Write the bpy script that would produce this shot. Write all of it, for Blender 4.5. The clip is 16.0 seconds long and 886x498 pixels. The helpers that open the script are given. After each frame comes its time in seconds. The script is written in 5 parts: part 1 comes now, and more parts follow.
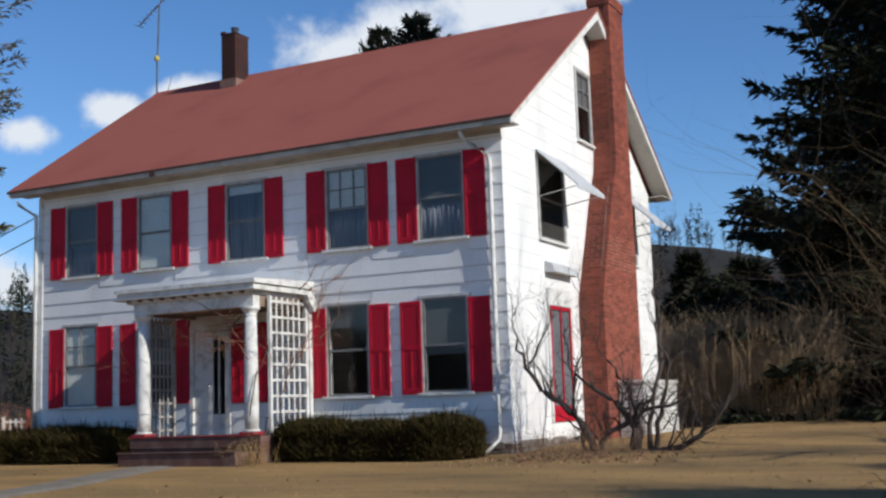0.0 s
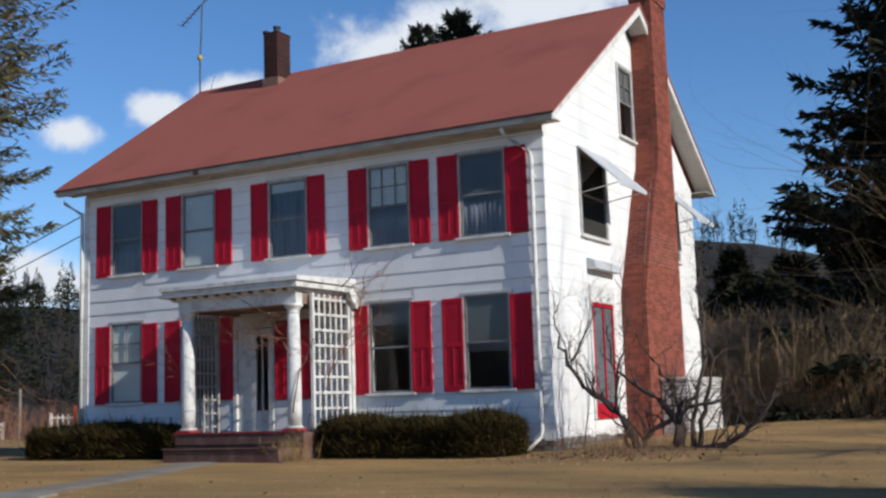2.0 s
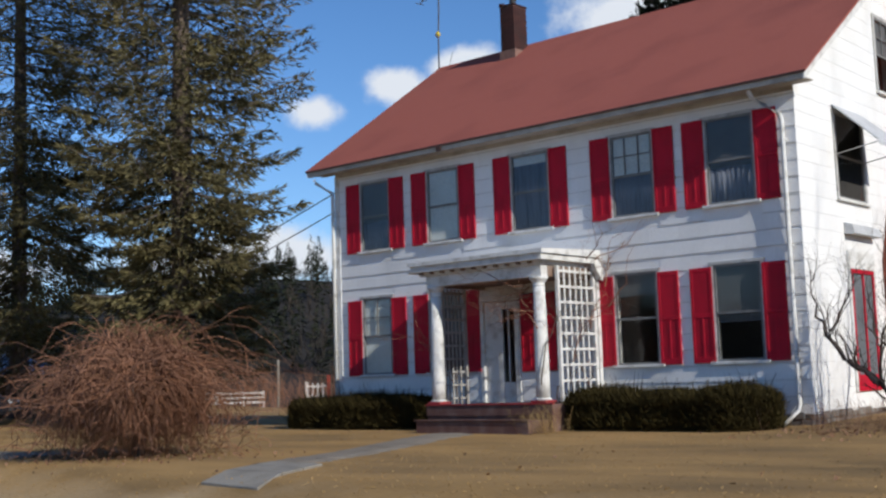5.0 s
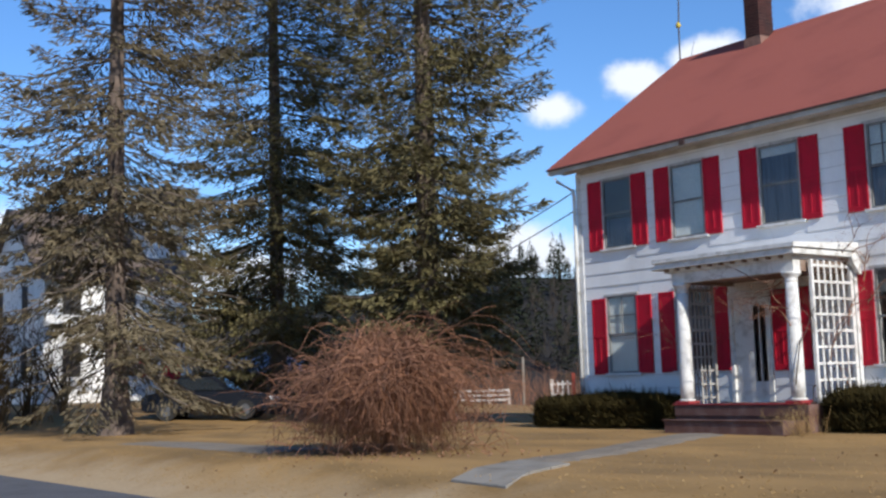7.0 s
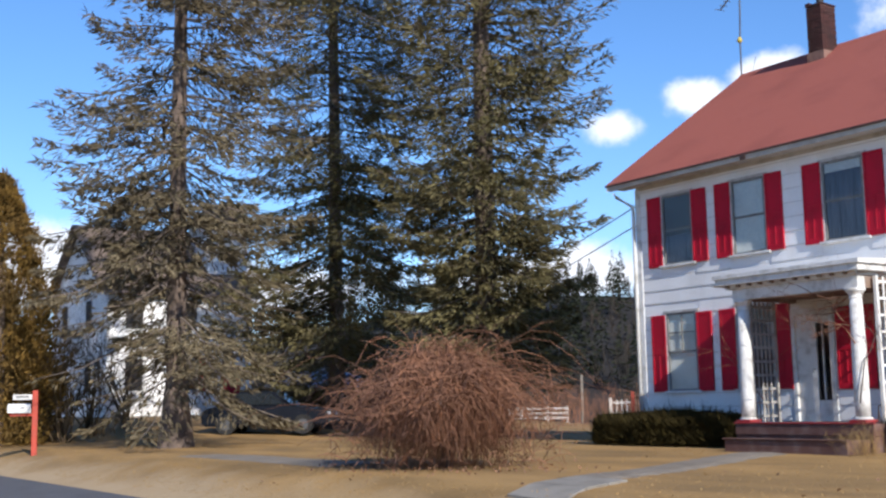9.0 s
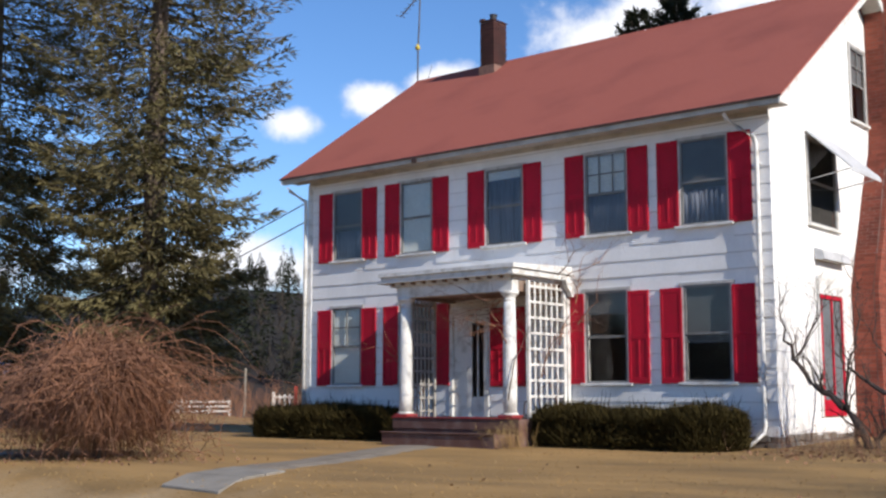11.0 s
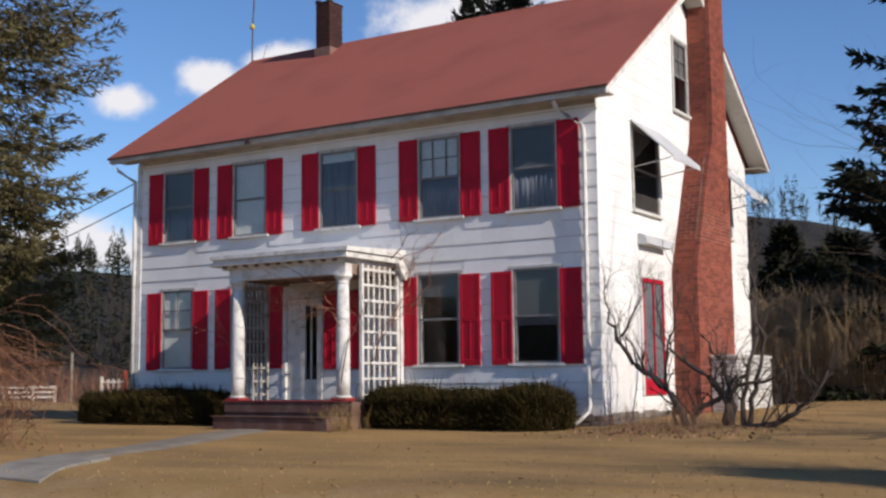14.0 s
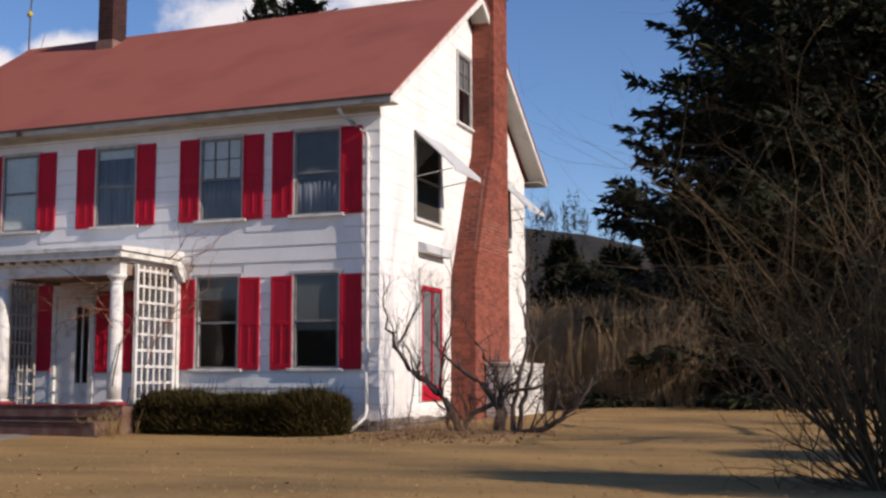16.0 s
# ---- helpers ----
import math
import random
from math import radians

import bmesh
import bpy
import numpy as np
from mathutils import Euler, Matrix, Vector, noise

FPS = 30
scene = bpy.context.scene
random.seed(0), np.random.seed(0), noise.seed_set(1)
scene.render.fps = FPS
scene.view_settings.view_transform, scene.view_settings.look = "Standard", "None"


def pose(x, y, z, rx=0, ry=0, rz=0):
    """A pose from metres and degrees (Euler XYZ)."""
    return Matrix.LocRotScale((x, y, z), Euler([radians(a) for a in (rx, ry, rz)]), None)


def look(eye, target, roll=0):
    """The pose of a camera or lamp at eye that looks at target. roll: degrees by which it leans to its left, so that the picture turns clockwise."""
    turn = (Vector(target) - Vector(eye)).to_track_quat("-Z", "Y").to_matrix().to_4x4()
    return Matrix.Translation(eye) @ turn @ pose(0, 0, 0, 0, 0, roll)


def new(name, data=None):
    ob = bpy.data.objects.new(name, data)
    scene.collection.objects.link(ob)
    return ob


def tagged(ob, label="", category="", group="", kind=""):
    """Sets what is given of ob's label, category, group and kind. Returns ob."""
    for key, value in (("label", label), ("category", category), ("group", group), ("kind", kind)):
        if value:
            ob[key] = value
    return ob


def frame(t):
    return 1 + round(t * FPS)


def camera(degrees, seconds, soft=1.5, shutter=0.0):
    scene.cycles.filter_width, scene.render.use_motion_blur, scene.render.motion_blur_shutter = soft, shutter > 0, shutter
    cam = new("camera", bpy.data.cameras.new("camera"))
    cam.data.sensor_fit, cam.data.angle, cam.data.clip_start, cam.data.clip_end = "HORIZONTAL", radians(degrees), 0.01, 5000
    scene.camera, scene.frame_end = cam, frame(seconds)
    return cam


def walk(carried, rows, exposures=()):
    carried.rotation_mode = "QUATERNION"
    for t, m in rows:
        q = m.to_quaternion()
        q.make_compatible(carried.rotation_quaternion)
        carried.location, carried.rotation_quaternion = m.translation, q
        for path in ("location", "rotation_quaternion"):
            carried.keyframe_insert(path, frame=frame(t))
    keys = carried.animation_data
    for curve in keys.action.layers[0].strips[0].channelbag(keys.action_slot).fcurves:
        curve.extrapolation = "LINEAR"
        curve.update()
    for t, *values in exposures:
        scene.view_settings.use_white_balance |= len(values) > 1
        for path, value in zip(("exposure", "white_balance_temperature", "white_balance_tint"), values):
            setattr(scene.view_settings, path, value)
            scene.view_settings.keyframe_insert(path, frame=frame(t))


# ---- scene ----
cam = camera(41.6, 16.0, soft=2.5)
PATH = [
    (0, (8.271, -18.598, 1.256), (7.37, -16.833, 1.524), -1.9),
    (0.5, (8.276, -18.602, 1.254), (7.364, -16.842, 1.526), -1.5),
    (1, (8.277, -18.605, 1.253), (7.358, -16.849, 1.522), -1.7),
    (1.5, (8.273, -18.607, 1.254), (7.337, -16.859, 1.516), -2.1),
    (2, (8.273, -18.609, 1.258), (7.309, -16.877, 1.523), -1.8),
    (2.5, (8.265, -18.609, 1.263), (7.245, -16.908, 1.522), -2.1),
    (3, (8.244, -18.611, 1.271), (7.175, -16.942, 1.538), -2.0),
    (5.5, (8.114, -18.647, 1.375), (6.746, -17.203, 1.592), -1.8),
    (6, (8.106, -18.648, 1.381), (6.669, -17.274, 1.596), -1.6),
    (6.5, (8.101, -18.64, 1.384), (6.595, -17.339, 1.581), -1.5),
    (7, (8.095, -18.626, 1.385), (6.515, -17.423, 1.615), -1.7),
    (7.5, (8.092, -18.614, 1.383), (6.457, -17.489, 1.627), -1.6),
    (8, (8.09, -18.606, 1.376), (6.409, -17.552, 1.634), -1.5),
    (10.5, (8.071, -18.578, 1.27), (6.682, -17.162, 1.529), -0.1),
    (11, (8.103, -18.583, 1.272), (6.842, -17.051, 1.522), -0.0),
    (11.5, (8.146, -18.594, 1.279), (6.977, -16.99, 1.532), -0.3),
    (12, (8.174, -18.602, 1.286), (7.057, -16.962, 1.533), -0.4),
    (12.5, (8.187, -18.615, 1.291), (7.11, -16.949, 1.543), -0.7),
    (13, (8.195, -18.615, 1.292), (7.145, -16.928, 1.518), -0.9),
    (13.5, (8.2, -18.612, 1.29), (7.167, -16.915, 1.521), -0.7),
    (14, (8.199, -18.606, 1.286), (7.162, -16.909, 1.504), -0.6),
    (14.5, (8.205, -18.596, 1.283), (7.182, -16.893, 1.508), -0.3),
    (15, (8.218, -18.585, 1.279), (7.225, -16.867, 1.524), -0.2),
    (15.5, (8.272, -18.583, 1.273), (7.375, -16.811, 1.51), -0.1),
    (16, (8.372, -18.596, 1.272), (7.657, -16.742, 1.498), -0.1),
]
walk(cam, [(t, look(eye, target, roll)) for t, eye, target, roll in PATH],
     exposures=[(0, -0.13, 6200, 8), (5.5, -0.16, 6200, 9), (6.5, 0.05, 6100, 9), (7.0, 0.18, 6150, 10), (8.0, 0.40, 6100, 12), (10.5, 0.33, 6400, 12), (12.5, -0.02, 6600, 12), (14.5, -0.05, 6750, 15), (16.0, -0.05, 7000, 18)])

# ---- world, sun, exposure ----
SUN = Vector((1.0, -0.165, 0.57)).normalized()
world = bpy.data.worlds.new("sky_world")
scene.world = world
world.use_nodes = True
wt = world.node_tree
wt.nodes.clear()


def wnode(kind, **values):
    n = wt.nodes.new(kind)
    for k, v in values.items():
        n.inputs[k.replace("_", " ")].default_value = v
    return n


def wmath(op, a, b=0.0, c=0.0):
    n = wt.nodes.new("ShaderNodeMath")
    n.operation = op
    for i, v in enumerate((a, b, c)):
        if hasattr(v, "is_linked"):
            wt.links.new(v, n.inputs[i])
        else:
            n.inputs[i].default_value = v
    return n.outputs[0]


sky = wt.nodes.new("ShaderNodeTexSky")
sky.sky_type = "NISHITA"
sky.sun_disc = False
sky.sun_elevation = math.asin(SUN.z)
sky.sun_rotation = math.atan2(SUN.x, SUN.y)
sky.air_density, sky.dust_density, sky.ozone_density = 1.0, 0.0, 4.0
coord = wt.nodes.new("ShaderNodeTexCoord")
split = wt.nodes.new("ShaderNodeSeparateXYZ")
wt.links.new(coord.outputs["Generated"], split.inputs[0])
wn = wnode("ShaderNodeTexNoise", Scale=13.0, Detail=8.0, Roughness=0.6)
wt.links.new(coord.outputs["Generated"], wn.inputs["Vector"])
azim = wmath("ARCTAN2", wmath("MULTIPLY", split.outputs[0], -1.0), split.outputs[1])
elev = wmath("ARCSINE", split.outputs[2])
ruffle = wmath("MULTIPLY", wmath("SUBTRACT", wn.outputs["Fac"], 0.5), 2.5)
# each cloud: bearing and height of its middle, half width and half height, all in degrees
CLOUDS = [(32.2, 16.9, 2.9, 2.3), (28.6, 18.3, 3.6, 2.4), (24.0, 19.2, 4.6, 2.3), (19.5, 20.4, 3.0, 1.8), (43.0, 14.4, 1.9, 1.1), (39.2, 15.3, 2.4, 1.0), (47.0, 13.2, 1.6, 0.9), (49.0, 6.0, 7.0, 1.5),
          (64.0, 5.6, 8.0, 1.4), (75.0, 6.5, 8.0, 1.8), (-30.0, 18.0, 12.0, 3.0), (120.0, 20.0, 14.0, 4.0), (200.0, 16.0, 14.0, 3.5)]
cloud = None
for az, el, aw, eh in CLOUDS:
    dx = wmath("DIVIDE", wmath("SUBTRACT", azim, radians(az if az < 180 else az - 360)), radians(aw))
    dy = wmath("DIVIDE", wmath("SUBTRACT", elev, radians(el)), radians(eh))
    d = wmath("SQRT", wmath("ADD", wmath("MULTIPLY", dx, dx), wmath("MULTIPLY", dy, dy)))
    m = wmath("SUBTRACT", wmath("ADD", 1.05, ruffle), d)
    cloud = m if cloud is None else wmath("MAXIMUM", cloud, m)
ramp = wt.nodes.new("ShaderNodeMapRange")
ramp.interpolation_type = "SMOOTHSTEP"
ramp.inputs["From Min"].default_value, ramp.inputs["From Max"].default_value = -0.1, 0.62
wt.links.new(cloud, ramp.inputs["Value"])
mix = wt.nodes.new("ShaderNodeMix")
mix.data_type = "RGBA"
wt.links.new(ramp.outputs[0], mix.inputs["Factor"])
hue = wt.nodes.new("ShaderNodeHueSaturation")
hue.inputs["Saturation"].default_value, hue.inputs["Value"].default_value = 1.12, 1.0
wt.links.new(sky.outputs[0], hue.inputs["Color"])
tint = wt.nodes.new("ShaderNodeMix")
tint.data_type, tint.blend_type = "RGBA", "MULTIPLY"
tint.inputs["Factor"].default_value = 1.0
tint.inputs["B"].default_value = (0.98, 1.0, 1.10, 1)
wt.links.new(hue.outputs[0], tint.inputs["A"])
wt.links.new(tint.outputs["Result"], mix.inputs["A"])
mix.inputs["B"].default_value = (7.0, 7.2, 7.6, 1)
bg = wt.nodes.new("ShaderNodeBackground")
bg.inputs["Strength"].default_value = 0.123
wt.links.new(mix.outputs["Result"], bg.inputs["Color"])
wout = wt.nodes.new("ShaderNodeOutputWorld")
wt.links.new(bg.outputs[0], wout.inputs[0])

sun = new("sun", bpy.data.lights.new("sun", "SUN"))
sun.data.energy, sun.data.angle, sun.data.color = 4.8, radians(0.55), (1.0, 0.93, 0.82)
sun.matrix_world = look(SUN * 80, (0, 0, 0))
scene.view_settings.exposure = 0.0


# ---- materials ----
def material(name, base, dark=None, rough=0.7, scale=6.0, fine=60.0, bump=0.25, metal=0.0, spread=0.0, stretch=(1, 1, 1), blotch=0.5, spec=0.4, grain=1.0):
    """A surface of base colour with blotches towards dark, fine grain and relief."""
    m = bpy.data.materials.new(name)
    m.use_nodes = True
    t = m.node_tree
    p = t.nodes["Principled BSDF"]
    p.inputs["Roughness"].default_value, p.inputs["Metallic"].default_value = rough, metal
    p.inputs["Specular IOR Level"].default_value = spec
    dark = dark or tuple(c * 0.7 for c in base)
    tc = t.nodes.new("ShaderNodeTexCoord")
    mp = t.nodes.new("ShaderNodeMapping")
    mp.inputs["Scale"].default_value = stretch
    t.links.new(tc.outputs["Object"], mp.inputs["Vector"])
    a = t.nodes.new("ShaderNodeTexNoise")
    a.inputs["Scale"].default_value, a.inputs["Detail"].default_value = scale, 6
    b = t.nodes.new("ShaderNodeTexNoise")
    b.inputs["Scale"].default_value, b.inputs["Detail"].default_value = fine, 4
    t.links.new(mp.outputs[0], a.inputs["Vector"])
    t.links.new(mp.outputs[0], b.inputs["Vector"])
    r = t.nodes.new("ShaderNodeMapRange")
    r.inputs["From Min"].default_value, r.inputs["From Max"].default_value = 0.62 - 0.3 * blotch, 0.75
    t.links.new(a.outputs["Fac"], r.inputs["Value"])
    x = t.nodes.new("ShaderNodeMix")
    x.data_type = "RGBA"
    x.inputs["A"].default_value, x.inputs["B"].default_value = (*base, 1), (*dark, 1)
    t.links.new(r.outputs[0], x.inputs["Factor"])
    h = t.nodes.new("ShaderNodeHueSaturation")
    t.links.new(x.outputs["Result"], h.inputs["Color"])
    v = t.nodes.new("ShaderNodeMapRange")
    v.inputs["From Min"].default_value, v.inputs["From Max"].default_value = 0.3, 0.7
    v.inputs["To Min"].default_value, v.inputs["To Max"].default_value = 1 - 0.16 * grain, 1 + 0.14 * grain
    t.links.new(b.outputs["Fac"], v.inputs["Value"])
    value = v.outputs[0]
    if spread:
        oi = t.nodes.new("ShaderNodeObjectInfo")
        ge = t.nodes.new("ShaderNodeNewGeometry")
        su = t.nodes.new("ShaderNodeMath")
        su.operation = "ADD"
        t.links.new(oi.outputs["Random"], su.inputs[0])
        t.links.new(ge.outputs["Random Per Island"], su.inputs[1])
        fr = t.nodes.new("ShaderNodeMath")
        fr.operation = "FRACT"
        t.links.new(su.outputs[0], fr.inputs[0])
        w = t.nodes.new("ShaderNodeMapRange")
        w.inputs["To Min"].default_value, w.inputs["To Max"].default_value = 1 - spread, 1 + spread
        t.links.new(fr.outputs[0], w.inputs["Value"])
        mu = t.nodes.new("ShaderNodeMath")
        mu.operation = "MULTIPLY"
        t.links.new(value, mu.inputs[0])
        t.links.new(w.outputs[0], mu.inputs[1])
        value = mu.outputs[0]
    t.links.new(value, h.inputs["Value"])
    t.links.new(h.outputs[0], p.inputs["Base Color"])
    if bump:
        bp = t.nodes.new("ShaderNodeBump")
        bp.inputs["Strength"].default_value, bp.inputs["Distance"].default_value = bump, 0.02
        t.links.new(b.outputs["Fac"], bp.inputs["Height"])
        t.links.new(bp.outputs[0], p.inputs["Normal"])
    return m


def glass_material(name, tint):
    m = bpy.data.materials.new(name)
    m.use_nodes = True
    t = m.node_tree
    t.nodes.clear()
    o = t.nodes.new("ShaderNodeOutputMaterial")
    mx = t.nodes.new("ShaderNodeMixShader")
    fr = t.nodes.new("ShaderNodeFresnel")
    fr.inputs["IOR"].default_value = 1.5
    tr = t.nodes.new("ShaderNodeBsdfTransparent")
    tr.inputs["Color"].default_value = (*tint, 1)
    gl = t.nodes.new("ShaderNodeBsdfGlossy")
    gl.inputs["Roughness"].default_value = 0.03
    no = t.nodes.new("ShaderNodeTexNoise")
    no.inputs["Scale"].default_value = 2.5
    bp = t.nodes.new("ShaderNodeBump")
    bp.inputs["Strength"].default_value, bp.inputs["Distance"].default_value = 0.15, 0.02
    t.links.new(no.outputs["Fac"], bp.inputs["Height"])
    t.links.new(bp.outputs[0], gl.inputs["Normal"])
    t.links.new(fr.outputs[0], mx.inputs[0])
    t.links.new(tr.outputs[0], mx.inputs[1])
    t.links.new(gl.outputs[0], mx.inputs[2])
    t.links.new(mx.outputs[0], o.inputs[0])
    return m


WHITE = material("white_siding_paint", (0.82, 0.81, 0.79), (0.70, 0.685, 0.66), 0.6, 0.9, 45, 0.0, spread=0.03, stretch=(1, 1, 0.5), blotch=0.35, grain=0.25)
# Darker foot strip: joint grime plus the lap's shadow line in one colour.
BUTT = material("butts_with_grime_and_lap_shade", (0.50, 0.49, 0.475), (0.66, 0.65, 0.63), 0.8, 0.7, 30, 0.0, blotch=1.0)
TRIM = material("weathered_white_trim", (0.70, 0.69, 0.66), (0.42, 0.40, 0.36), 0.65, 5, 70, 0.2, blotch=0.4)
CASING = material("grey_white_casing", (0.50, 0.49, 0.47), (0.28, 0.26, 0.24), 0.7, 7, 80, 0.25)
SASH = material("dull_grey_storm_sash", (0.20, 0.20, 0.195), (0.12, 0.115, 0.11), 0.6, 5, 60, 0.15)
FASCIA = material("yellowed_fascia_paint", (0.52, 0.49, 0.43), (0.33, 0.30, 0.26), 0.7, 3, 50, 0.15, blotch=0.6)
DRIP = material("dark_roof_edge", (0.07, 0.04, 0.035), (0.04, 0.03, 0.028), 0.85, 4, 60, 0.2)
# darker beige than the white trim, with blotches
SOFFIT = material("beige_soffit_paint", (0.47, 0.44, 0.40), (0.33, 0.30, 0.27), 0.8, 2, 40, 0.1)
RED = material("crimson_shutter_paint", (0.46, 0.008, 0.028), (0.34, 0.010, 0.024), 0.6, 4, 60, 0.08, spread=0.10, spec=0.2, grain=0.5)
ROOF = material("red_asphalt_shingle", (0.32, 0.099, 0.074), (0.25, 0.078, 0.061), 0.95, 0.6, 70, 0.4, blotch=0.4, spec=0.15, grain=0.7)
BRICK = material("red_brick", (0.27, 0.074, 0.046), (0.17, 0.048, 0.036), 0.9, 1.6, 90, 0.5, spread=0.28)
BRICK_DARK = material("sooty_brick", (0.055, 0.021, 0.018), (0.03, 0.018, 0.017), 0.9, 3, 90, 0.5, spread=0.3)
MORTAR = material("grey_mortar", (0.23, 0.135, 0.105), (0.15, 0.09, 0.075), 0.95, 8, 120, 0.4)
MORTAR_PALE = material("pale_lime_mortar", (0.42, 0.34, 0.29), (0.20, 0.12, 0.095), 0.95, 5, 90, 0.4, blotch=0.75)
STONE = material("dark_foundation_stone", (0.20, 0.18, 0.16), (0.10, 0.09, 0.08), 0.9, 4, 50, 0.6, spread=0.25)
BLOCK = material("white_block_paint", (0.66, 0.65, 0.62), (0.40, 0.38, 0.35), 0.8, 4, 60, 0.4, spread=0.06)
STEP = material("worn_red_brown_steps", (0.125, 0.062, 0.050), (0.19, 0.125, 0.105), 0.85, 4, 60, 0.4)
STEP_RED = material("red_step_paint", (0.32, 0.03, 0.035), (0.2, 0.04, 0.04), 0.7, 5, 60, 0.2)
GRASS = material("dry_winter_grass", (0.345, 0.205, 0.070), (0.160, 0.098, 0.036), 0.95, 0.55, 22, 0.3, stretch=(0.55, 1.5, 1), blotch=0.9, grain=0.7)
BLADE = material("straw_grass_blade", (0.31, 0.20, 0.080), (0.20, 0.13, 0.052), 0.9, 2, 20, 0.0, spread=0.14)
ASPHALT = material("grey_asphalt", (0.105, 0.105, 0.112), (0.075, 0.075, 0.08), 0.9, 1.0, 140, 0.5)
GRAVEL = material("grey_gravel_path", (0.225, 0.19, 0.148), (0.165, 0.138, 0.105), 0.95, 2, 70, 0.6)
CONCRETE = material("weathered_concrete", (0.27, 0.245, 0.205), (0.19, 0.17, 0.14), 0.9, 2.5, 60, 0.4, spread=0.08)
OLDWOOD = material("bare_brown_porch_wood", (0.20, 0.125, 0.085), (0.30, 0.25, 0.21), 0.85, 4, 60, 0.3, stretch=(1, 0.4, 1))
# Lattice wood with the porch roof's shade put into its greyer colour.
LATTICE_SHADED = material("shade_greyed_lattice_wood", (0.36, 0.34, 0.31), (0.16, 0.14, 0.12), 0.85, 6, 60, 0.3)
BARK = material("grey_brown_bark", (0.155, 0.115, 0.09), (0.075, 0.058, 0.048), 0.95, 3, 35, 0.8, stretch=(1, 1, 0.25))
BARK_PALE = material("pale_twig_bark", (0.17, 0.135, 0.105), (0.10, 0.078, 0.06), 0.9, 5, 50, 0.3, spread=0.25)
BRUSH_DARK = material("dark_brown_brush", (0.062, 0.042, 0.026), (0.035, 0.025, 0.017), 0.95, 5, 50, 0.2, spread=0.3, spec=0.1)
BRUSH_TAN = material("ochre_brown_twigs", (0.115, 0.080, 0.045), (0.065, 0.046, 0.028), 0.95, 5, 50, 0.2, spread=0.35, spec=0.1)
BARK_SHRUB = material("dark_shrub_bark", (0.078, 0.058, 0.048), (0.042, 0.034, 0.030), 0.95, 5, 50, 0.5)
NEEDLE = material("dull_spruce_needles", (0.128, 0.110, 0.050), (0.078, 0.066, 0.034), 0.75, 0.5, 9, 0.0, spread=0.42, spec=0.12)
NEEDLE_BROWN = material("browned_spruce_needles", (0.140, 0.113, 0.068), (0.088, 0.071, 0.044), 0.8, 0.5, 9, 0.0, spread=0.4, spec=0.12)
# Near-black: the big spruce's shaded side is put into the needle colour.
NEEDLE_SHADED = material("shaded_side_spruce_needles", (0.022, 0.026, 0.014), (0.014, 0.016, 0.010), 0.75, 0.5, 9, 0.0, spread=0.4, spec=0.12)
NEEDLE_GOLD = material("golden_arborvitae_leaves", (0.150, 0.090, 0.022), (0.085, 0.062, 0.034), 0.8, 0.5, 9, 0.0, spread=0.4, spec=0.12)
YEW = material("dark_yew_leaves", (0.042, 0.032, 0.010), (0.024, 0.019, 0.007), 0.8, 2, 20, 0.0, spread=0.45, spec=0.1)
YEW_CORE = material("dark_hedge_wood", (0.03, 0.026, 0.018), None, 0.95, 4, 30, 0.3)
RUST_TWIG = material("russet_weeping_twigs", (0.250, 0.118, 0.066), (0.135, 0.068, 0.042), 0.85, 1.4, 30, 0.0, spread=0.55, blotch=0.7)
THICKET = material("tan_brush_stems", (0.32, 0.225, 0.130), (0.21, 0.145, 0.085), 0.9, 1, 20, 0.0, spread=0.4)
HILL = material("dark_leaf_mould_slope", (0.020, 0.016, 0.012), (0.012, 0.010, 0.008), 0.95, 0.08, 0.9, 0.0, blotch=0.8)
WOODS = material("bare_hillside_woods", (0.042, 0.032, 0.024), (0.024, 0.020, 0.016), 0.95, 0.05, 0.6, 0.0, spread=0.35)
GLASS = glass_material("window_glass", (0.95, 0.97, 0.97))
BLIND_PALE = material("pale_window_blind", (0.78, 0.81, 0.80), (0.68, 0.71, 0.70), 0.8, 2, 30, 0.05)
BLIND_GREY = material("grey_window_shade", (0.13, 0.14, 0.15), (0.10, 0.105, 0.115), 0.85, 2, 30, 0.05)
CURTAIN = material("blue_lace_curtain", (0.20, 0.215, 0.27), (0.10, 0.115, 0.155), 0.9, 3, 40, 0.05, stretch=(4, 1, 0.3))
# Darkness of an unlit room as a colour, for sheets and panes in windows.
DARK = material("unlit_room_colour", (0.05, 0.045, 0.042), (0.03, 0.028, 0.026), 0.9, 2, 20, 0.1)
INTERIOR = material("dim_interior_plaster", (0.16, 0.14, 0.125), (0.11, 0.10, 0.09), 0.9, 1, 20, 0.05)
METAL = material("galvanised_metal", (0.45, 0.46, 0.47), (0.3, 0.3, 0.31), 0.45, 6, 50, 0.1, metal=0.7)
AWNING = material("grey_awning_panel", (0.52, 0.53, 0.54), (0.40, 0.40, 0.41), 0.55, 3, 40, 0.08)
IRON = material("blackened_iron", (0.03, 0.03, 0.032), None, 0.6, 8, 60, 0.2)
CAR_PAINT = material("dark_blue_car_paint", (0.008, 0.010, 0.016), (0.010, 0.012, 0.018), 0.35, 3, 40, 0.0, spec=0.25)
SCREEN = material("dark_car_glass", (0.02, 0.025, 0.03), None, 0.06, 8, 60, 0.0, spec=0.8)
RUBBER = material("black_rubber", (0.02, 0.02, 0.02), None, 0.9, 8, 60, 0.2)
LAMP_GLASS = material("clear_lamp_lens", (0.6, 0.62, 0.65), (0.45, 0.47, 0.5), 0.15, 8, 60, 0.0)
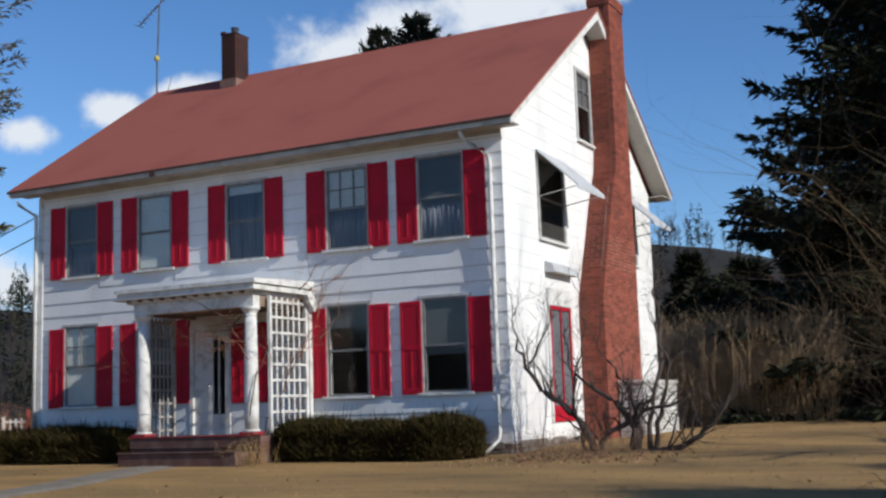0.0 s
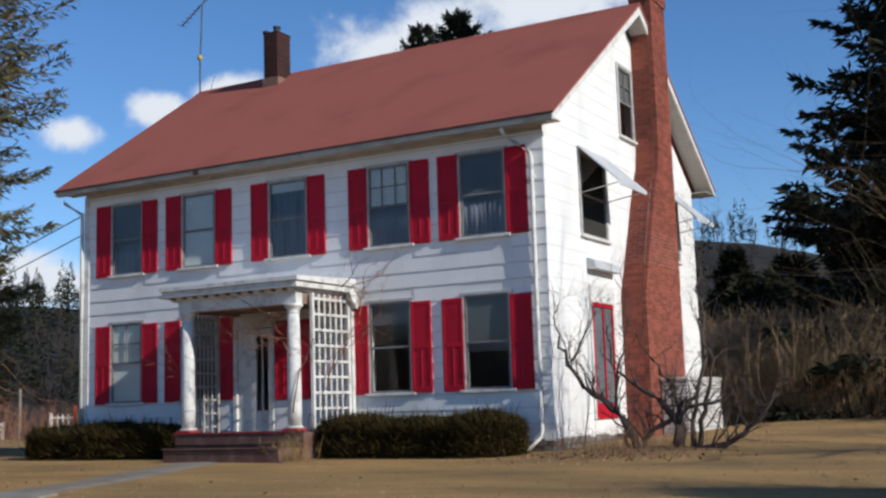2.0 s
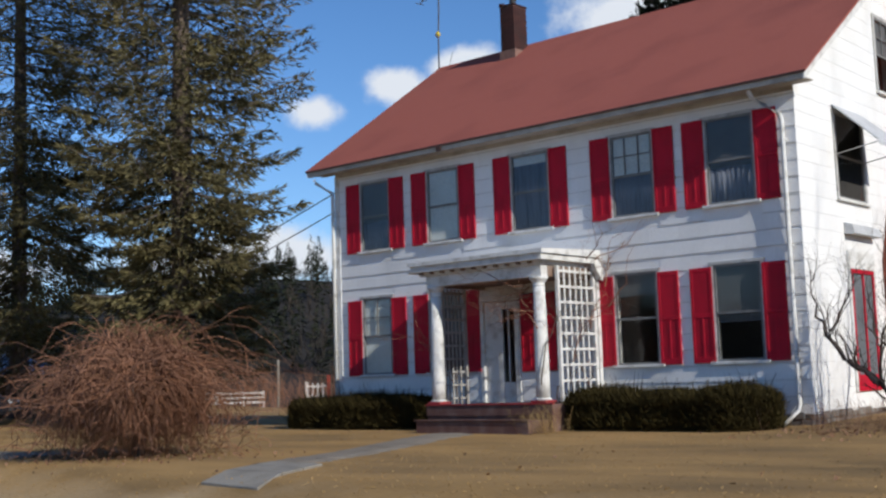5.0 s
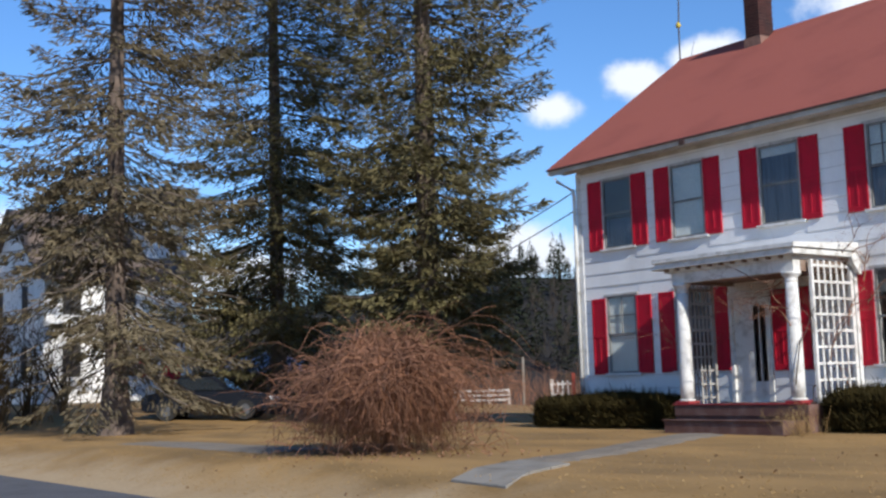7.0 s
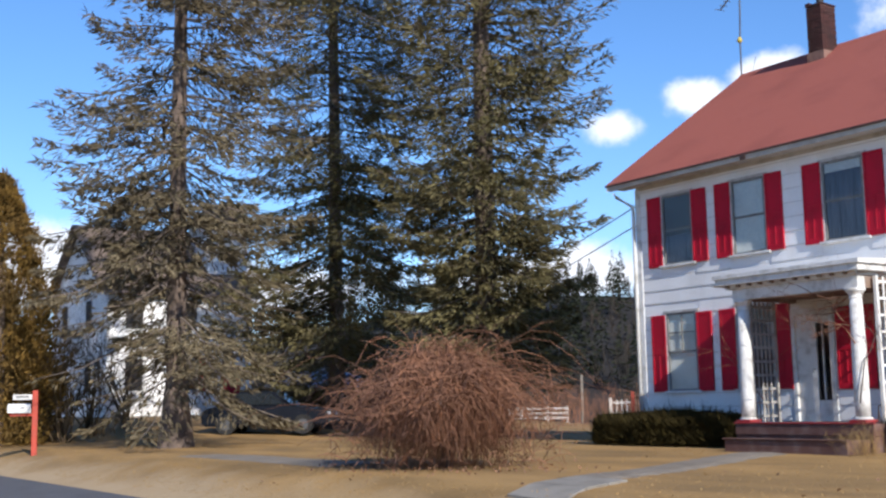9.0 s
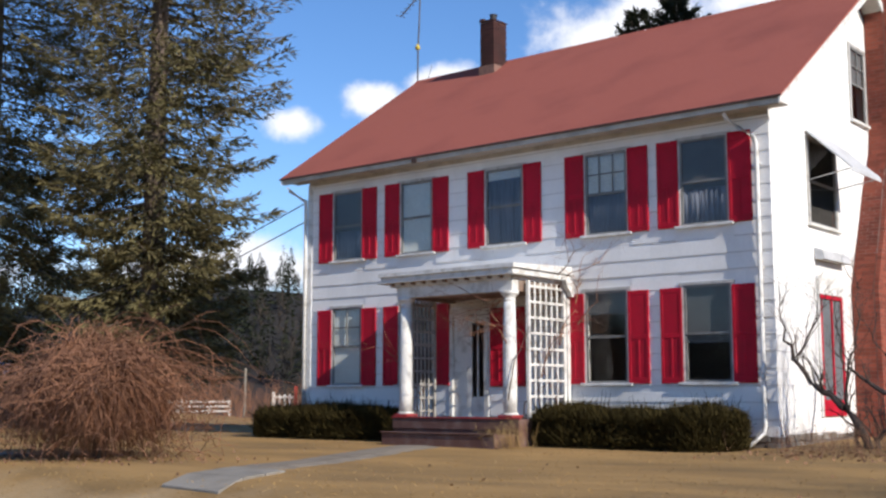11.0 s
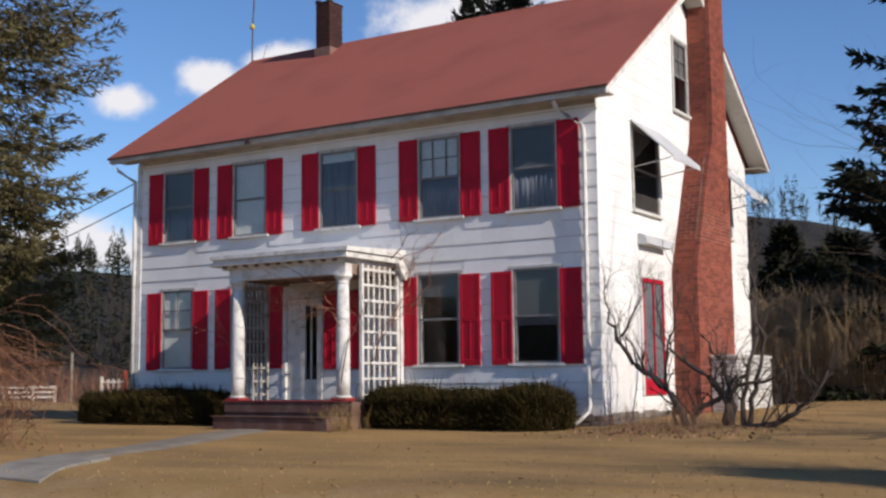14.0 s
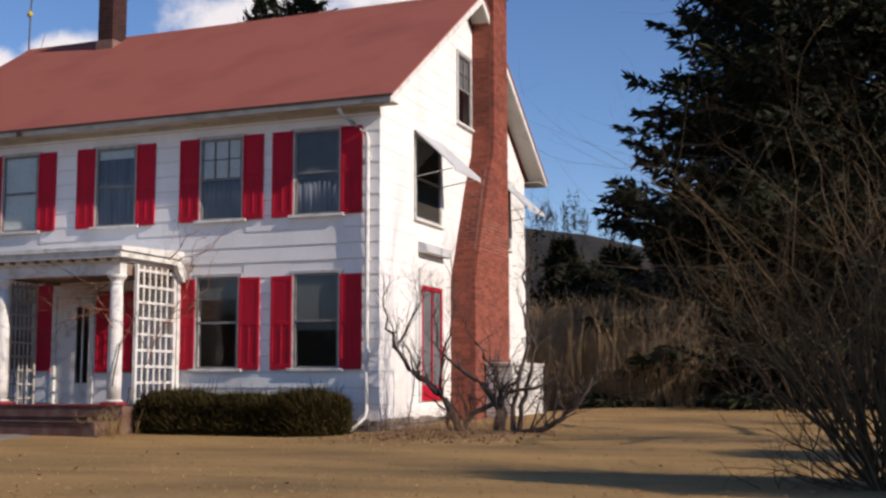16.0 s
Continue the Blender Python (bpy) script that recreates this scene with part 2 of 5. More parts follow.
BLUE_GREY = material("blue_grey_roofing", (0.20, 0.23, 0.28), (0.14, 0.16, 0.20), 0.7, 2, 40, 0.15)
FENCE = material("white_fence_paint", (0.62, 0.61, 0.58), (0.45, 0.43, 0.40), 0.7, 4, 50, 0.15)
SIGN_RED = material("faded_red_post_paint", (0.42, 0.06, 0.035), (0.30, 0.06, 0.04), 0.7, 4, 50, 0.15)
DULL = material("dull_dark_metal", (0.10, 0.105, 0.115), (0.06, 0.06, 0.065), 0.6, 6, 50, 0.1, metal=0.3)
YELLOW = material("yellow_insulator", (0.50, 0.38, 0.05), None, 0.5, 6, 40, 0.0)
LEAF_LITTER = material("dead_leaf_litter", (0.22, 0.12, 0.07), (0.13, 0.075, 0.045), 0.95, 3, 30, 0.0, spread=0.4)


# ---- building tools ----
def mesh_of(bm, mat, smooth=False):
    me = bpy.data.meshes.new("mesh")
    bm.normal_update()
    bm.to_mesh(me)
    bm.free()
    me.materials.append(mat)
    if smooth:
        me.polygons.foreach_set("use_smooth", [True] * len(me.polygons))
    return me


def part(name, bm, mat, parent=None, label="", smooth=False):
    """Links a bmesh, or a ready mesh, as one object under a thing or a part."""
    ob = new(name, bm if isinstance(bm, bpy.types.Mesh) else mesh_of(bm, mat, smooth))
    ob.parent = parent
    return tagged(ob, label)


def thing(name, label, category, group="", kind="", at=(0, 0, 0)):
    ob = new(name)
    ob.location = at
    return tagged(ob, label, category, group, kind)


def box(bm, x0, x1, y0, y1, z0, z1, bevel=0.0):
    vs = [bm.verts.new((x, y, z)) for z in (z0, z1) for y in (y0, y1) for x in (x0, x1)]
    fs = [bm.faces.new([vs[i] for i in q]) for q in ((0, 2, 3, 1), (4, 5, 7, 6), (0, 1, 5, 4), (2, 6, 7, 3), (0, 4, 6, 2), (1, 3, 7, 5))]
    if bevel:
        es = list({e for f in fs for e in f.edges})
        bmesh.ops.bevel(bm, geom=es, offset=bevel, segments=1, affect="EDGES", profile=0.5)
    return bm


def boxes(*rows, bevel=0.0):
    bm = bmesh.new()
    for r in rows:
        box(bm, *r, bevel=0.0)
    if bevel:
        bmesh.ops.bevel(bm, geom=list(bm.edges), offset=bevel, segments=1, affect="EDGES", profile=0.5)
    return bm


def prism(points, axis, a, b):
    """A closed outline, given in the two other axes, drawn out along an axis from a to b."""
    bm = bmesh.new()
    put = {"x": lambda p, q, s: (s, p, q), "y": lambda p, q, s: (p, s, q), "z": lambda p, q, s: (p, q, s)}[axis]
    lo = [bm.verts.new(put(*p, a)) for p in points]
    hi = [bm.verts.new(put(*p, b)) for p in points]
    n = len(points)
    bm.faces.new(lo)
    bm.faces.new(hi[::-1])
    for i in range(n):
        bm.faces.new((lo[i], hi[i], hi[(i + 1) % n], lo[(i + 1) % n]))
    bmesh.ops.recalc_face_normals(bm, faces=bm.faces)
    return bm


def lathe(profile, sides=20, at=(0, 0)):
    bm = bmesh.new()
    rings = []
    for r, z in profile:
        rings.append([bm.verts.new((at[0] + r * math.cos(6.28319 * i / sides), at[1] + r * math.sin(6.28319 * i / sides), z)) for i in range(sides)])
    for a, b in zip(rings, rings[1:]):
        for i in range(sides):
            bm.faces.new((a[i], a[(i + 1) % sides], b[(i + 1) % sides], b[i]))
    bm.faces.new(rings[0][::-1])
    bm.faces.new(rings[-1])
    return bm


class Tubes:
    """Many tapered tubes gathered into one mesh."""

    def __init__(self):
        self.v, self.f = [], []

    def add(self, pts, radii, sides=5):
        base = len(self.v)
        n = len(pts)
        for i, (p, r) in enumerate(zip(pts, radii)):
            d = (pts[min(i + 1, n - 1)] - pts[max(i - 1, 0)]).normalized()
            a = d.orthogonal().normalized()
            b = d.cross(a)
            for k in range(sides):
                t = 6.28319 * k / sides
                self.v.append(tuple(p + (a * math.cos(t) + b * math.sin(t)) * r))
        for i in range(n - 1):
            for k in range(sides):
                q = base + i * sides
                self.f.append((q + k, q + (k + 1) % sides, q + sides + (k + 1) % sides, q + sides + k))
        self.f.append(tuple(base + (n - 1) * sides + k for k in range(sides)))

    def mesh(self, mat, smooth=True):
        me = bpy.data.meshes.new("tubes")
        me.from_pydata(self.v, [], self.f)
        me.materials.append(mat)
        if smooth:
            me.polygons.foreach_set("use_smooth", [True] * len(me.polygons))
        return me


def soup(verts, faces, mat):
    me = bpy.data.meshes.new("soup")
    me.from_pydata(verts, [], faces)
    me.materials.append(mat)
    return me


def pipe(points, r, sides=8):
    t = Tubes()
    t.add([Vector(p) for p in points], [r] * len(points), sides)
    return t


def sm(a, b, v):
    t = min(1.0, max(0.0, (v - a) / (b - a)))
    return t * t * (3 - 2 * t)


def ground_z(x, y):
    """Height of the land: low along the road, a bank up to the lawn, falling away far behind the house."""
    z = -0.20 + 0.50 * sm(-11.6, -9.5, y) + 0.09 * sm(-7.0, -1.0, y) * sm(-30, -14, x)
    z += 0.22 * sm(-3, 7, y) * sm(-2, 2, x) * sm(60, 30, y)
    z -= 0.85 * sm(4, 30, y) * sm(-9, -20, x)
    z += 0.70 * sm(-24, -38, x) * sm(-10, -3, y) * sm(40, 10, y)
    z += 0.05 * noise.noise((x * 0.15, y * 0.15, 3.1)) * sm(-11.5, -9.5, y)
    if y < -20:
        z += 0.25 * sm(-20, -26, y)
    return z


# ---- ground and road ----
def sheet(name, xs, ys, lift, mat, label, category, top=None):
    vs = [(x, y, (top(x, y) if top else ground_z(x, y)) + lift) for y in ys for x in xs]
    n = len(xs)
    fs = [(j * n + i, j * n + i + 1, j * n + n + i + 1, j * n + n + i) for j in range(len(ys) - 1) for i in range(n - 1)]
    ob = new(name, soup(vs, fs, mat))
    ob.data.polygons.foreach_set("use_smooth", [True] * len(fs))
    return tagged(ob, label, category, kind="structure")


def steps(a, b, d):
    n = max(1, round((b - a) / d))
    return [a + (b - a) * i / n for i in range(n + 1)]


GX = [-1500, -700, -350, -180, -110] + steps(-80, -34, 1.5) + steps(-33.5, 14, 0.5) + steps(15, 40, 1.5) + [70, 120, 250, 600, 1500]
GY = [-1500, -500, -200, -100, -60, -40] + steps(-30, -13, 1.5) + steps(-12.5, 6, 0.4) + steps(6.75, 45, 1.0) + [60, 80, 110, 160, 260, 500, 1500]
def worn_to_sand(m, y0, y1, sand):
    """Lets the lawn thin out into sand towards the road, along a ragged line."""
    t = m.node_tree
    link = [k for k in t.links if k.to_node.type == "HUE_SAT" and k.to_socket.name == "Color"][0]
    source, target = link.from_socket, link.to_socket
    tc = t.nodes.new("ShaderNodeTexCoord")
    sp = t.nodes.new("ShaderNodeSeparateXYZ")
    t.links.new(tc.outputs["Object"], sp.inputs[0])
    no = t.nodes.new("ShaderNodeTexNoise")
    no.inputs["Scale"].default_value, no.inputs["Detail"].default_value = 0.8, 7
    t.links.new(tc.outputs["Object"], no.inputs["Vector"])
    ad = t.nodes.new("ShaderNodeMath")
    ad.operation = "MULTIPLY_ADD"
    t.links.new(no.outputs["Fac"], ad.inputs[0])
    ad.inputs[1].default_value = 2.4
    t.links.new(sp.outputs[1], ad.inputs[2])
    mr = t.nodes.new("ShaderNodeMapRange")
    mr.inputs["From Min"].default_value, mr.inputs["From Max"].default_value = y0 + 1.2, y1 + 1.2
    mr.inputs["To Min"].default_value, mr.inputs["To Max"].default_value = 1.0, 0.0
    t.links.new(ad.outputs[0], mr.inputs["Value"])
    mx = t.nodes.new("ShaderNodeMix")
    mx.data_type = "RGBA"
    t.links.new(mr.outputs[0], mx.inputs["Factor"])
    t.links.new(source, mx.inputs["A"])
    mx.inputs["B"].default_value = (*sand, 1)
    t.links.new(mx.outputs["Result"], target)


worn_to_sand(GRASS, -11.2, -9.9, (0.40, 0.29, 0.165))
sheet("ground", GX, GY, 0, GRASS, "dry straw-coloured winter lawn sloping to the road", "lawn")
sheet("road", steps(-160, 120, 4), steps(-17.8, -11.55, 0.6), 0.06, ASPHALT, "worn grey asphalt country road", "road",
      lambda x, y: -0.2 + 0.05 * (1 - ((y + 14.7) / 3.2) ** 2))


def wavy_strip(name, x0, x1, y0, y1, lift, mat, label, category, rough=0.35, step=0.6):
    """A strip along x with frayed edges, laid on the ground."""
    xs = steps(x0, x1, step)
    vs, fs = [], []
    for i, x in enumerate(xs):
        lo = y0 + rough * noise.noise((x * 0.6, 1.7, 0.3))
        hi = y1 + rough * noise.noise((x * 0.5, 7.7, 0.9)) + 0.4 * rough * noise.noise((x * 2.3, 2.7, 0.9))
        for k in range(7):
            y = lo + (hi - lo) * k / 6
            vs.append((x, y, ground_z(x, y) + lift * (0.2 + 0.8 * min(1, 3 * min(k, 6 - k)))))
        if i:
            b = i * 7
            fs += [(b - 7 + k, b + k, b + k + 1, b - 6 + k) for k in range(6)]
    ob = new(name, soup(vs, fs, mat))
    return tagged(ob, label, category, kind="structure")


wavy_strip("driveway", -16.5, -9.5, -8.9, -7.6, 0.016, GRAVEL, "grey gravel drive crossing the lawn", "driveway", 0.3)


def ribbon(name, pts, width, lift, mat, label, category):
    """A walk that follows a line of points, frayed at both sides."""
    vs, fs = [], []
    row = 0
    for (ax, ay), (bx, by) in zip(pts, pts[1:]):
        n = 30
        for i in range(n + 1):
            t = i / n
            x, y = ax + (bx - ax) * t, ay + (by - ay) * t
            d = Vector((by - ay, ax - bx)).normalized()
            for k in range(5):
                s = (k / 4 - 0.5) * (width + 0.30 * noise.noise((x * 1.3, y * 1.3, k * 3.0)) + 0.28 * noise.noise((x * 5.3, y * 5.3, k * 3.0)))
                px, py = x + d.x * s, y + d.y * s
                vs.append((px, py, ground_z(px, py) + (lift if 0 < k < 4 else -0.004)))
            if i:
                b = row * 5
                fs += [(b - 5 + k, b + k, b + k + 1, b - 4 + k) for k in range(4)]
            row += 1
    ob = new(name, soup(vs, fs, mat))
    return tagged(ob, label, category, kind="structure")


ribbon("walkway", [(-5.75, -2.6), (-5.2, -4.6), (-3.95, -8.05)], 1.0, 0.026, GRAVEL, "grey path from the porch steps across the lawn", "path")

# ---- farmhouse ----
L, D = 11.17, 8.70          # length of the front, depth of the gable
BASE, EAVE, RIDGE = 0.61, 6.20, 9.60
RY = D / 2 + 0.06
TH = 0.16
farmhouse = thing("farmhouse", "white two-storey farmhouse with crimson shutters and red roof", "house")

# windows of the front: left edge of the left shutter, right edge of the right one, sill, head
UP = [(-10.82, -9.05), (-8.80, -7.025), (-6.51, -4.69), (-4.13, -2.33), (-2.14, -0.323)]
LOW = [(-10.83, -9.05), (-8.83, -7.0), (-4.17, -2.37), (-2.13, -0.323)]
SW = 0.425                   # width of a shutter
UZ, LZ = (4.25, 5.83), (1.49, 3.175)
front_holes = [(a + SW + 0.03, b - SW - 0.03, UZ[0] + 0.02, UZ[1] - 0.02) for a, b in UP] + [(a + SW + 0.03, b - SW - 0.03, LZ[0] + 0.02, LZ[1] + 0.03) for a, b in LOW]
DOOR = (-6.98, -6.06, 0.86, 2.98)
front_holes.append(DOOR)
SIDE = [(1.66, 2.92, 4.36, 5.92), (6.35, 7.45, 4.36, 5.92), (3.98, 4.74, 6.70, 8.20), (1.90, 2.94, 1.0, 3.30)]


def wall_cells(u0, u1, v0, v1, holes, roofline=None):
    """Rectangles that fill a wall round its holes."""
    us = sorted({u0, u1, *(h[0] for h in holes), *(h[1] for h in holes)})
    vs = sorted({v0, v1, *(h[2] for h in holes), *(h[3] for h in holes)})
    for a, b in zip(us, us[1:]):
        for c, d in zip(vs, vs[1:]):
            if not any(h[0] - 1e-6 <= a and b <= h[1] + 1e-6 and h[2] - 1e-6 <= c and d <= h[3] + 1e-6 for h in holes):
                yield a, b, c, d


def wall_mesh(cells, place, thick):
    """One closed skin over wall cells: both faces, and the reveals where a cell has no neighbour."""
    bm = bmesh.new()
    cells = [tuple(round(v, 4) for v in c) for c in cells]
    us = sorted({v for c in cells for v in c[:2]})
    vs = sorted({v for c in cells for v in c[2:]})
    made = {}

    def vert(u, v, o):
        k = (u, v, o)
        if k not in made:
            made[k] = bm.verts.new(place(u, o, v))
        return made[k]

    have = {(us.index(a), vs.index(c)) for a, b, c, d in cells}
    for i, j in have:
        a, b, c, d = us[i], us[i + 1], vs[j], vs[j + 1]
        for o in (0, thick):
            bm.faces.new([vert(a, c, o), vert(b, c, o), vert(b, d, o), vert(a, d, o)])
        for di, dj, p, q in ((-1, 0, (a, c), (a, d)), (1, 0, (b, c), (b, d)), (0, -1, (a, c), (b, c)), (0, 1, (a, d), (b, d))):
            if (i + di, j + dj) not in have:
                bm.faces.new([vert(*p, 0), vert(*q, 0), vert(*q, thick), vert(*p, thick)])
    bmesh.ops.recalc_face_normals(bm, faces=bm.faces)
    return bm


wall_front = part("wall", wall_mesh(list(wall_cells(-L, 0, BASE, EAVE, front_holes)), lambda u, o, v: (u, o, v), TH), WHITE, farmhouse, "front wall clad in white shingle siding")
slope = (RIDGE - 0.20 - EAVE) / RY
wall_gable = part("wall", wall_mesh(list(wall_cells(TH, D - TH, BASE, EAVE, SIDE[:2] + SIDE[3:])), lambda u, o, v: (-o, u, v), TH), WHITE, farmhouse, "gable wall clad in white shingle siding")
att = SIDE[2]
for pts in ([(0, EAVE), (att[0], EAVE), (att[0], EAVE + slope * att[0])], [(att[0], EAVE), (att[1], EAVE), (att[1], att[2]), (att[0], att[2])],
            [(att[0], att[3]), (att[1], att[3]), (att[1], EAVE + slope * (D - att[1])), (RY, RIDGE - 0.20), (att[0], EAVE + slope * att[0])],
            [(att[1], EAVE), (D, EAVE), (att[1], EAVE + slope * (D - att[1]))]):
    part("gable_piece", prism(pts, "x", -TH, 0), WHITE, wall_gable)
part("wall", boxes((-L, 0, D - TH, D, BASE, EAVE)), WHITE, farmhouse, "rear wall in white siding")
part("wall", prism([(TH, BASE), (D - TH, BASE), (D - TH, EAVE), (RY, RIDGE - 0.20), (TH, EAVE)], "x", -L, -L + TH), WHITE, farmhouse, "far gable wall in white siding")
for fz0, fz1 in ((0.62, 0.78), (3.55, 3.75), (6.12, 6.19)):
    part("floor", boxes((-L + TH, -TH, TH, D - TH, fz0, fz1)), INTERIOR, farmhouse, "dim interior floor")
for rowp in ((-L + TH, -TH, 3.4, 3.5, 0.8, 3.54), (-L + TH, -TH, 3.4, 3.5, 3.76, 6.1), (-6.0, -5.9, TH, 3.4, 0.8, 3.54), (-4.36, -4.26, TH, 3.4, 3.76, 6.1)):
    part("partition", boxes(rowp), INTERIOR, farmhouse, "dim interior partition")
part("foundation", boxes((-L + 0.02, -0.02, 0.02, D - 0.02, 0.05, BASE)), MORTAR, farmhouse, "grey foundation wall")


def siding(parent, u0, u1, z0, z1, holes, place, ends=None, seed=1, lip=0.013, proud=0.014):
    """Courses of broad shingles: each is a row of thin wedges, proud at the foot, with narrow joints."""
    rnd = random.Random(seed)
    h = 0.285
    k = 0
    z = z0
    while z < z1 - 0.02:
        top = min(z + h, z1)
        a0, a1 = ends(z, top) if ends else (u0, u1)
        cuts = [(a0, a1)]
        for q in holes:
            if q[2] < top - 0.02 and q[3] > z + 0.02:
                cuts = [c for s, e in cuts for c in ((s, min(e, q[0])), (max(s, q[1]), e)) if c[1] - c[0] > 0.02]
        for s, e in cuts:
            bm = bmesh.new()
            u = s
            edge = u0 + (0.305 if k % 2 else 0.0)
            while u < e - 0.01:
                edge_next = edge + 0.61
                while edge_next <= u + 0.015:
                    edge_next += 0.61
                w = min(e, edge_next)
                lean = 0.0025 * rnd.random()
                foot = proud + lean * proud / 0.014
                g = 0.0016
                dz = 0.004 * (rnd.random() - 0.5)
                vs = [bm.verts.new(place(p, q, r)) for p, q, r in ((u + g, foot, z + dz), (w - g, foot, z + dz), (w - g, 0.004, top + 0.003), (u + g, 0.004, top + 0.003),
                                                                  (u + g, 0.0, z + dz), (w - g, 0.0, z + dz), (u + g, foot + 0.001, z + dz + lip), (w - g, foot + 0.001, z + dz + lip))]
                bm.faces.new((vs[6], vs[7], vs[2], vs[3]))
                # strip and underside take the darker colour that draws the lap shadow
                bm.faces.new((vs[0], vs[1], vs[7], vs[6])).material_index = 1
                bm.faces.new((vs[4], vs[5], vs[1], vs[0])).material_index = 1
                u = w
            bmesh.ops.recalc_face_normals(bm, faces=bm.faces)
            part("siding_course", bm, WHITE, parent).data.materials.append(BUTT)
        z += h
        k += 1


cased = [(a - 0.10, b + 0.10, c - 0.05, d + 0.11) for a, b, c, d in front_holes]
siding(wall_front, -L, 0.012, BASE - 0.02, EAVE - 0.1, cased, lambda u, o, z: (u, -o, z), seed=3)
cased_side = [(a - 0.09, b + 0.09, c - 0.05, d + 0.10) for a, b, c, d in SIDE]
siding(wall_gable, 0, D, BASE - 0.02, RIDGE - 0.3, cased_side, lambda u, o, z: (o, u, z),
       lambda z, t: (max(-0.012, (t - EAVE) / slope), min(D, D - (t - EAVE) / slope)), seed=4, lip=0.004, proud=0.006)
part("corner_board", boxes((-L - 0.03, -L + 0.11, -0.032, 0.0, BASE, EAVE - 0.1), bevel=0.006), TRIM, farmhouse, "white corner board")

# roof, soffits and boards
OV, RK = 0.46, 0.42
rs = (RIDGE - 6.25) / (RY + OV)          # pitch of the roof plane


def roof_z(y):
    return RIDGE - rs * abs(y - RY)


for side in (-1, 1):
    ye = RY + side * (RY + OV)
    pts = [(ye, roof_z(ye) - 0.035), (ye, roof_z(ye)), (RY, RIDGE), (RY, RIDGE - 0.06)]
    part("roof", prism(pts, "x", -L - RK - 0.12, RK + 0.02), ROOF, farmhouse, "red asphalt shingle roof slope")
    yw = 0.0 if side < 0 else D
    part("soffit", prism([(ye - side * 0.043, roof_z(ye) - 0.105), (ye - side * 0.043, roof_z(ye) - 0.085), (yw, roof_z(ye) - 0.085), (yw, roof_z(ye) - 0.105)], "x", -L - RK + 0.02, RK - 0.05), SOFFIT, farmhouse, "beige soffit under the eave")
    part("fascia", prism([(ye - side * 0.012, roof_z(ye) - 0.135), (ye - side * 0.012, roof_z(ye) - 0.037), (ye - side * 0.042, roof_z(ye) - 0.02), (ye - side * 0.042, roof_z(ye) - 0.135)], "x", -L - RK - 0.08, RK - 0.03), FASCIA, farmhouse, "weathered cream fascia board")
    part("drip_edge", prism([(ye + side * 0.002, roof_z(ye) - 0.04), (ye + side * 0.002, roof_z(ye) - 0.002), (ye + side * 0.014, roof_z(ye) - 0.006), (ye + side * 0.014, roof_z(ye) - 0.05)], "x", -L - RK - 0.12, RK + 0.02), DRIP, farmhouse, "dark strip along the roof edge")
    for xs in ((RK - 0.03, RK), (-L - RK - 0.08, -L - RK - 0.05)):
        part("rake_board", prism([(ye, roof_z(ye) - 0.15), (ye, roof_z(ye) - 0.037), (RY, RIDGE - 0.062), (RY, RIDGE - 0.25)], "x", *xs), TRIM, farmhouse, "white rake board along the gable")
    for xs in ((0.015, RK - 0.03), (-L - RK - 0.05, -L)):
        part("soffit", prism([(ye - side * 0.05, roof_z(ye) - 0.155), (ye - side * 0.05, roof_z(ye) - 0.135), (RY, RIDGE - 0.19), (RY, RIDGE - 0.21)], "x", *xs), SOFFIT, farmhouse, "beige soffit under the rake")
part("eave_hook", boxes((-7.65, -7.50, -0.505, -0.478, 6.10, 6.20), bevel=0.01), DRIP, farmhouse, "rusted gutter hook")
part("frieze_board", boxes((-L, 0.0, -0.022, 0.0, EAVE - 0.14, EAVE - 0.02)), FASCIA, farmhouse, "white frieze board under the eave")
part("ridge_cap", prism([(RY - 0.14, roof_z(RY - 0.14) + 0.004), (RY, RIDGE + 0.022), (RY + 0.14, roof_z(RY - 0.14) + 0.004), (RY, RIDGE - 0.02)], "x", -L - RK - 0.12, RK + 0.02), ROOF, farmhouse, "red ridge cap")

# shutters: two panels, the lower one with a middle bar
SHUTTER = {}


def shutter_mesh(h):
    if h not in SHUTTER:
        w = SW
        s = 0.055
        mid = h * 0.50
        bm = boxes((0, s, -0.035, 0, 0, h), (w - s, w, -0.035, 0, 0, h), (s, w - s, -0.035, 0, 0, 0.11), (s, w - s, -0.035, 0, h - 0.075, h), (s, w - s, -0.035, 0, mid - 0.04, mid + 0.04),
                   (w / 2 - 0.022, w / 2 + 0.022, -0.033, 0, 0.11, mid - 0.04), (s, w - s, -0.025, -0.004, 0.11, mid - 0.04), (s, w - s, -0.029, -0.004, mid + 0.04, h - 0.075), bevel=0.004)
        SHUTTER[h] = mesh_of(bm, RED)
    return SHUTTER[h]


def sheet_pane(x0, x1, y, z0, z1):
    """Old window glass, slightly uneven, facing -y."""
    bm = bmesh.new()
    rows = [[bm.verts.new((x0 + (x1 - x0) * i / 4, y + 0.0015 * noise.noise((x0 * 7 + i, z0 * 5 + j, 1.3)) * (0 < i < 4 and 0 < j < 4), z0 + (z1 - z0) * j / 4)) for i in range(5)] for j in range(5)]
    for j in range(4):
        for i in range(4):
            bm.faces.new((rows[j][i], rows[j][i + 1], rows[j + 1][i + 1], rows[j + 1][i]))
    return bm


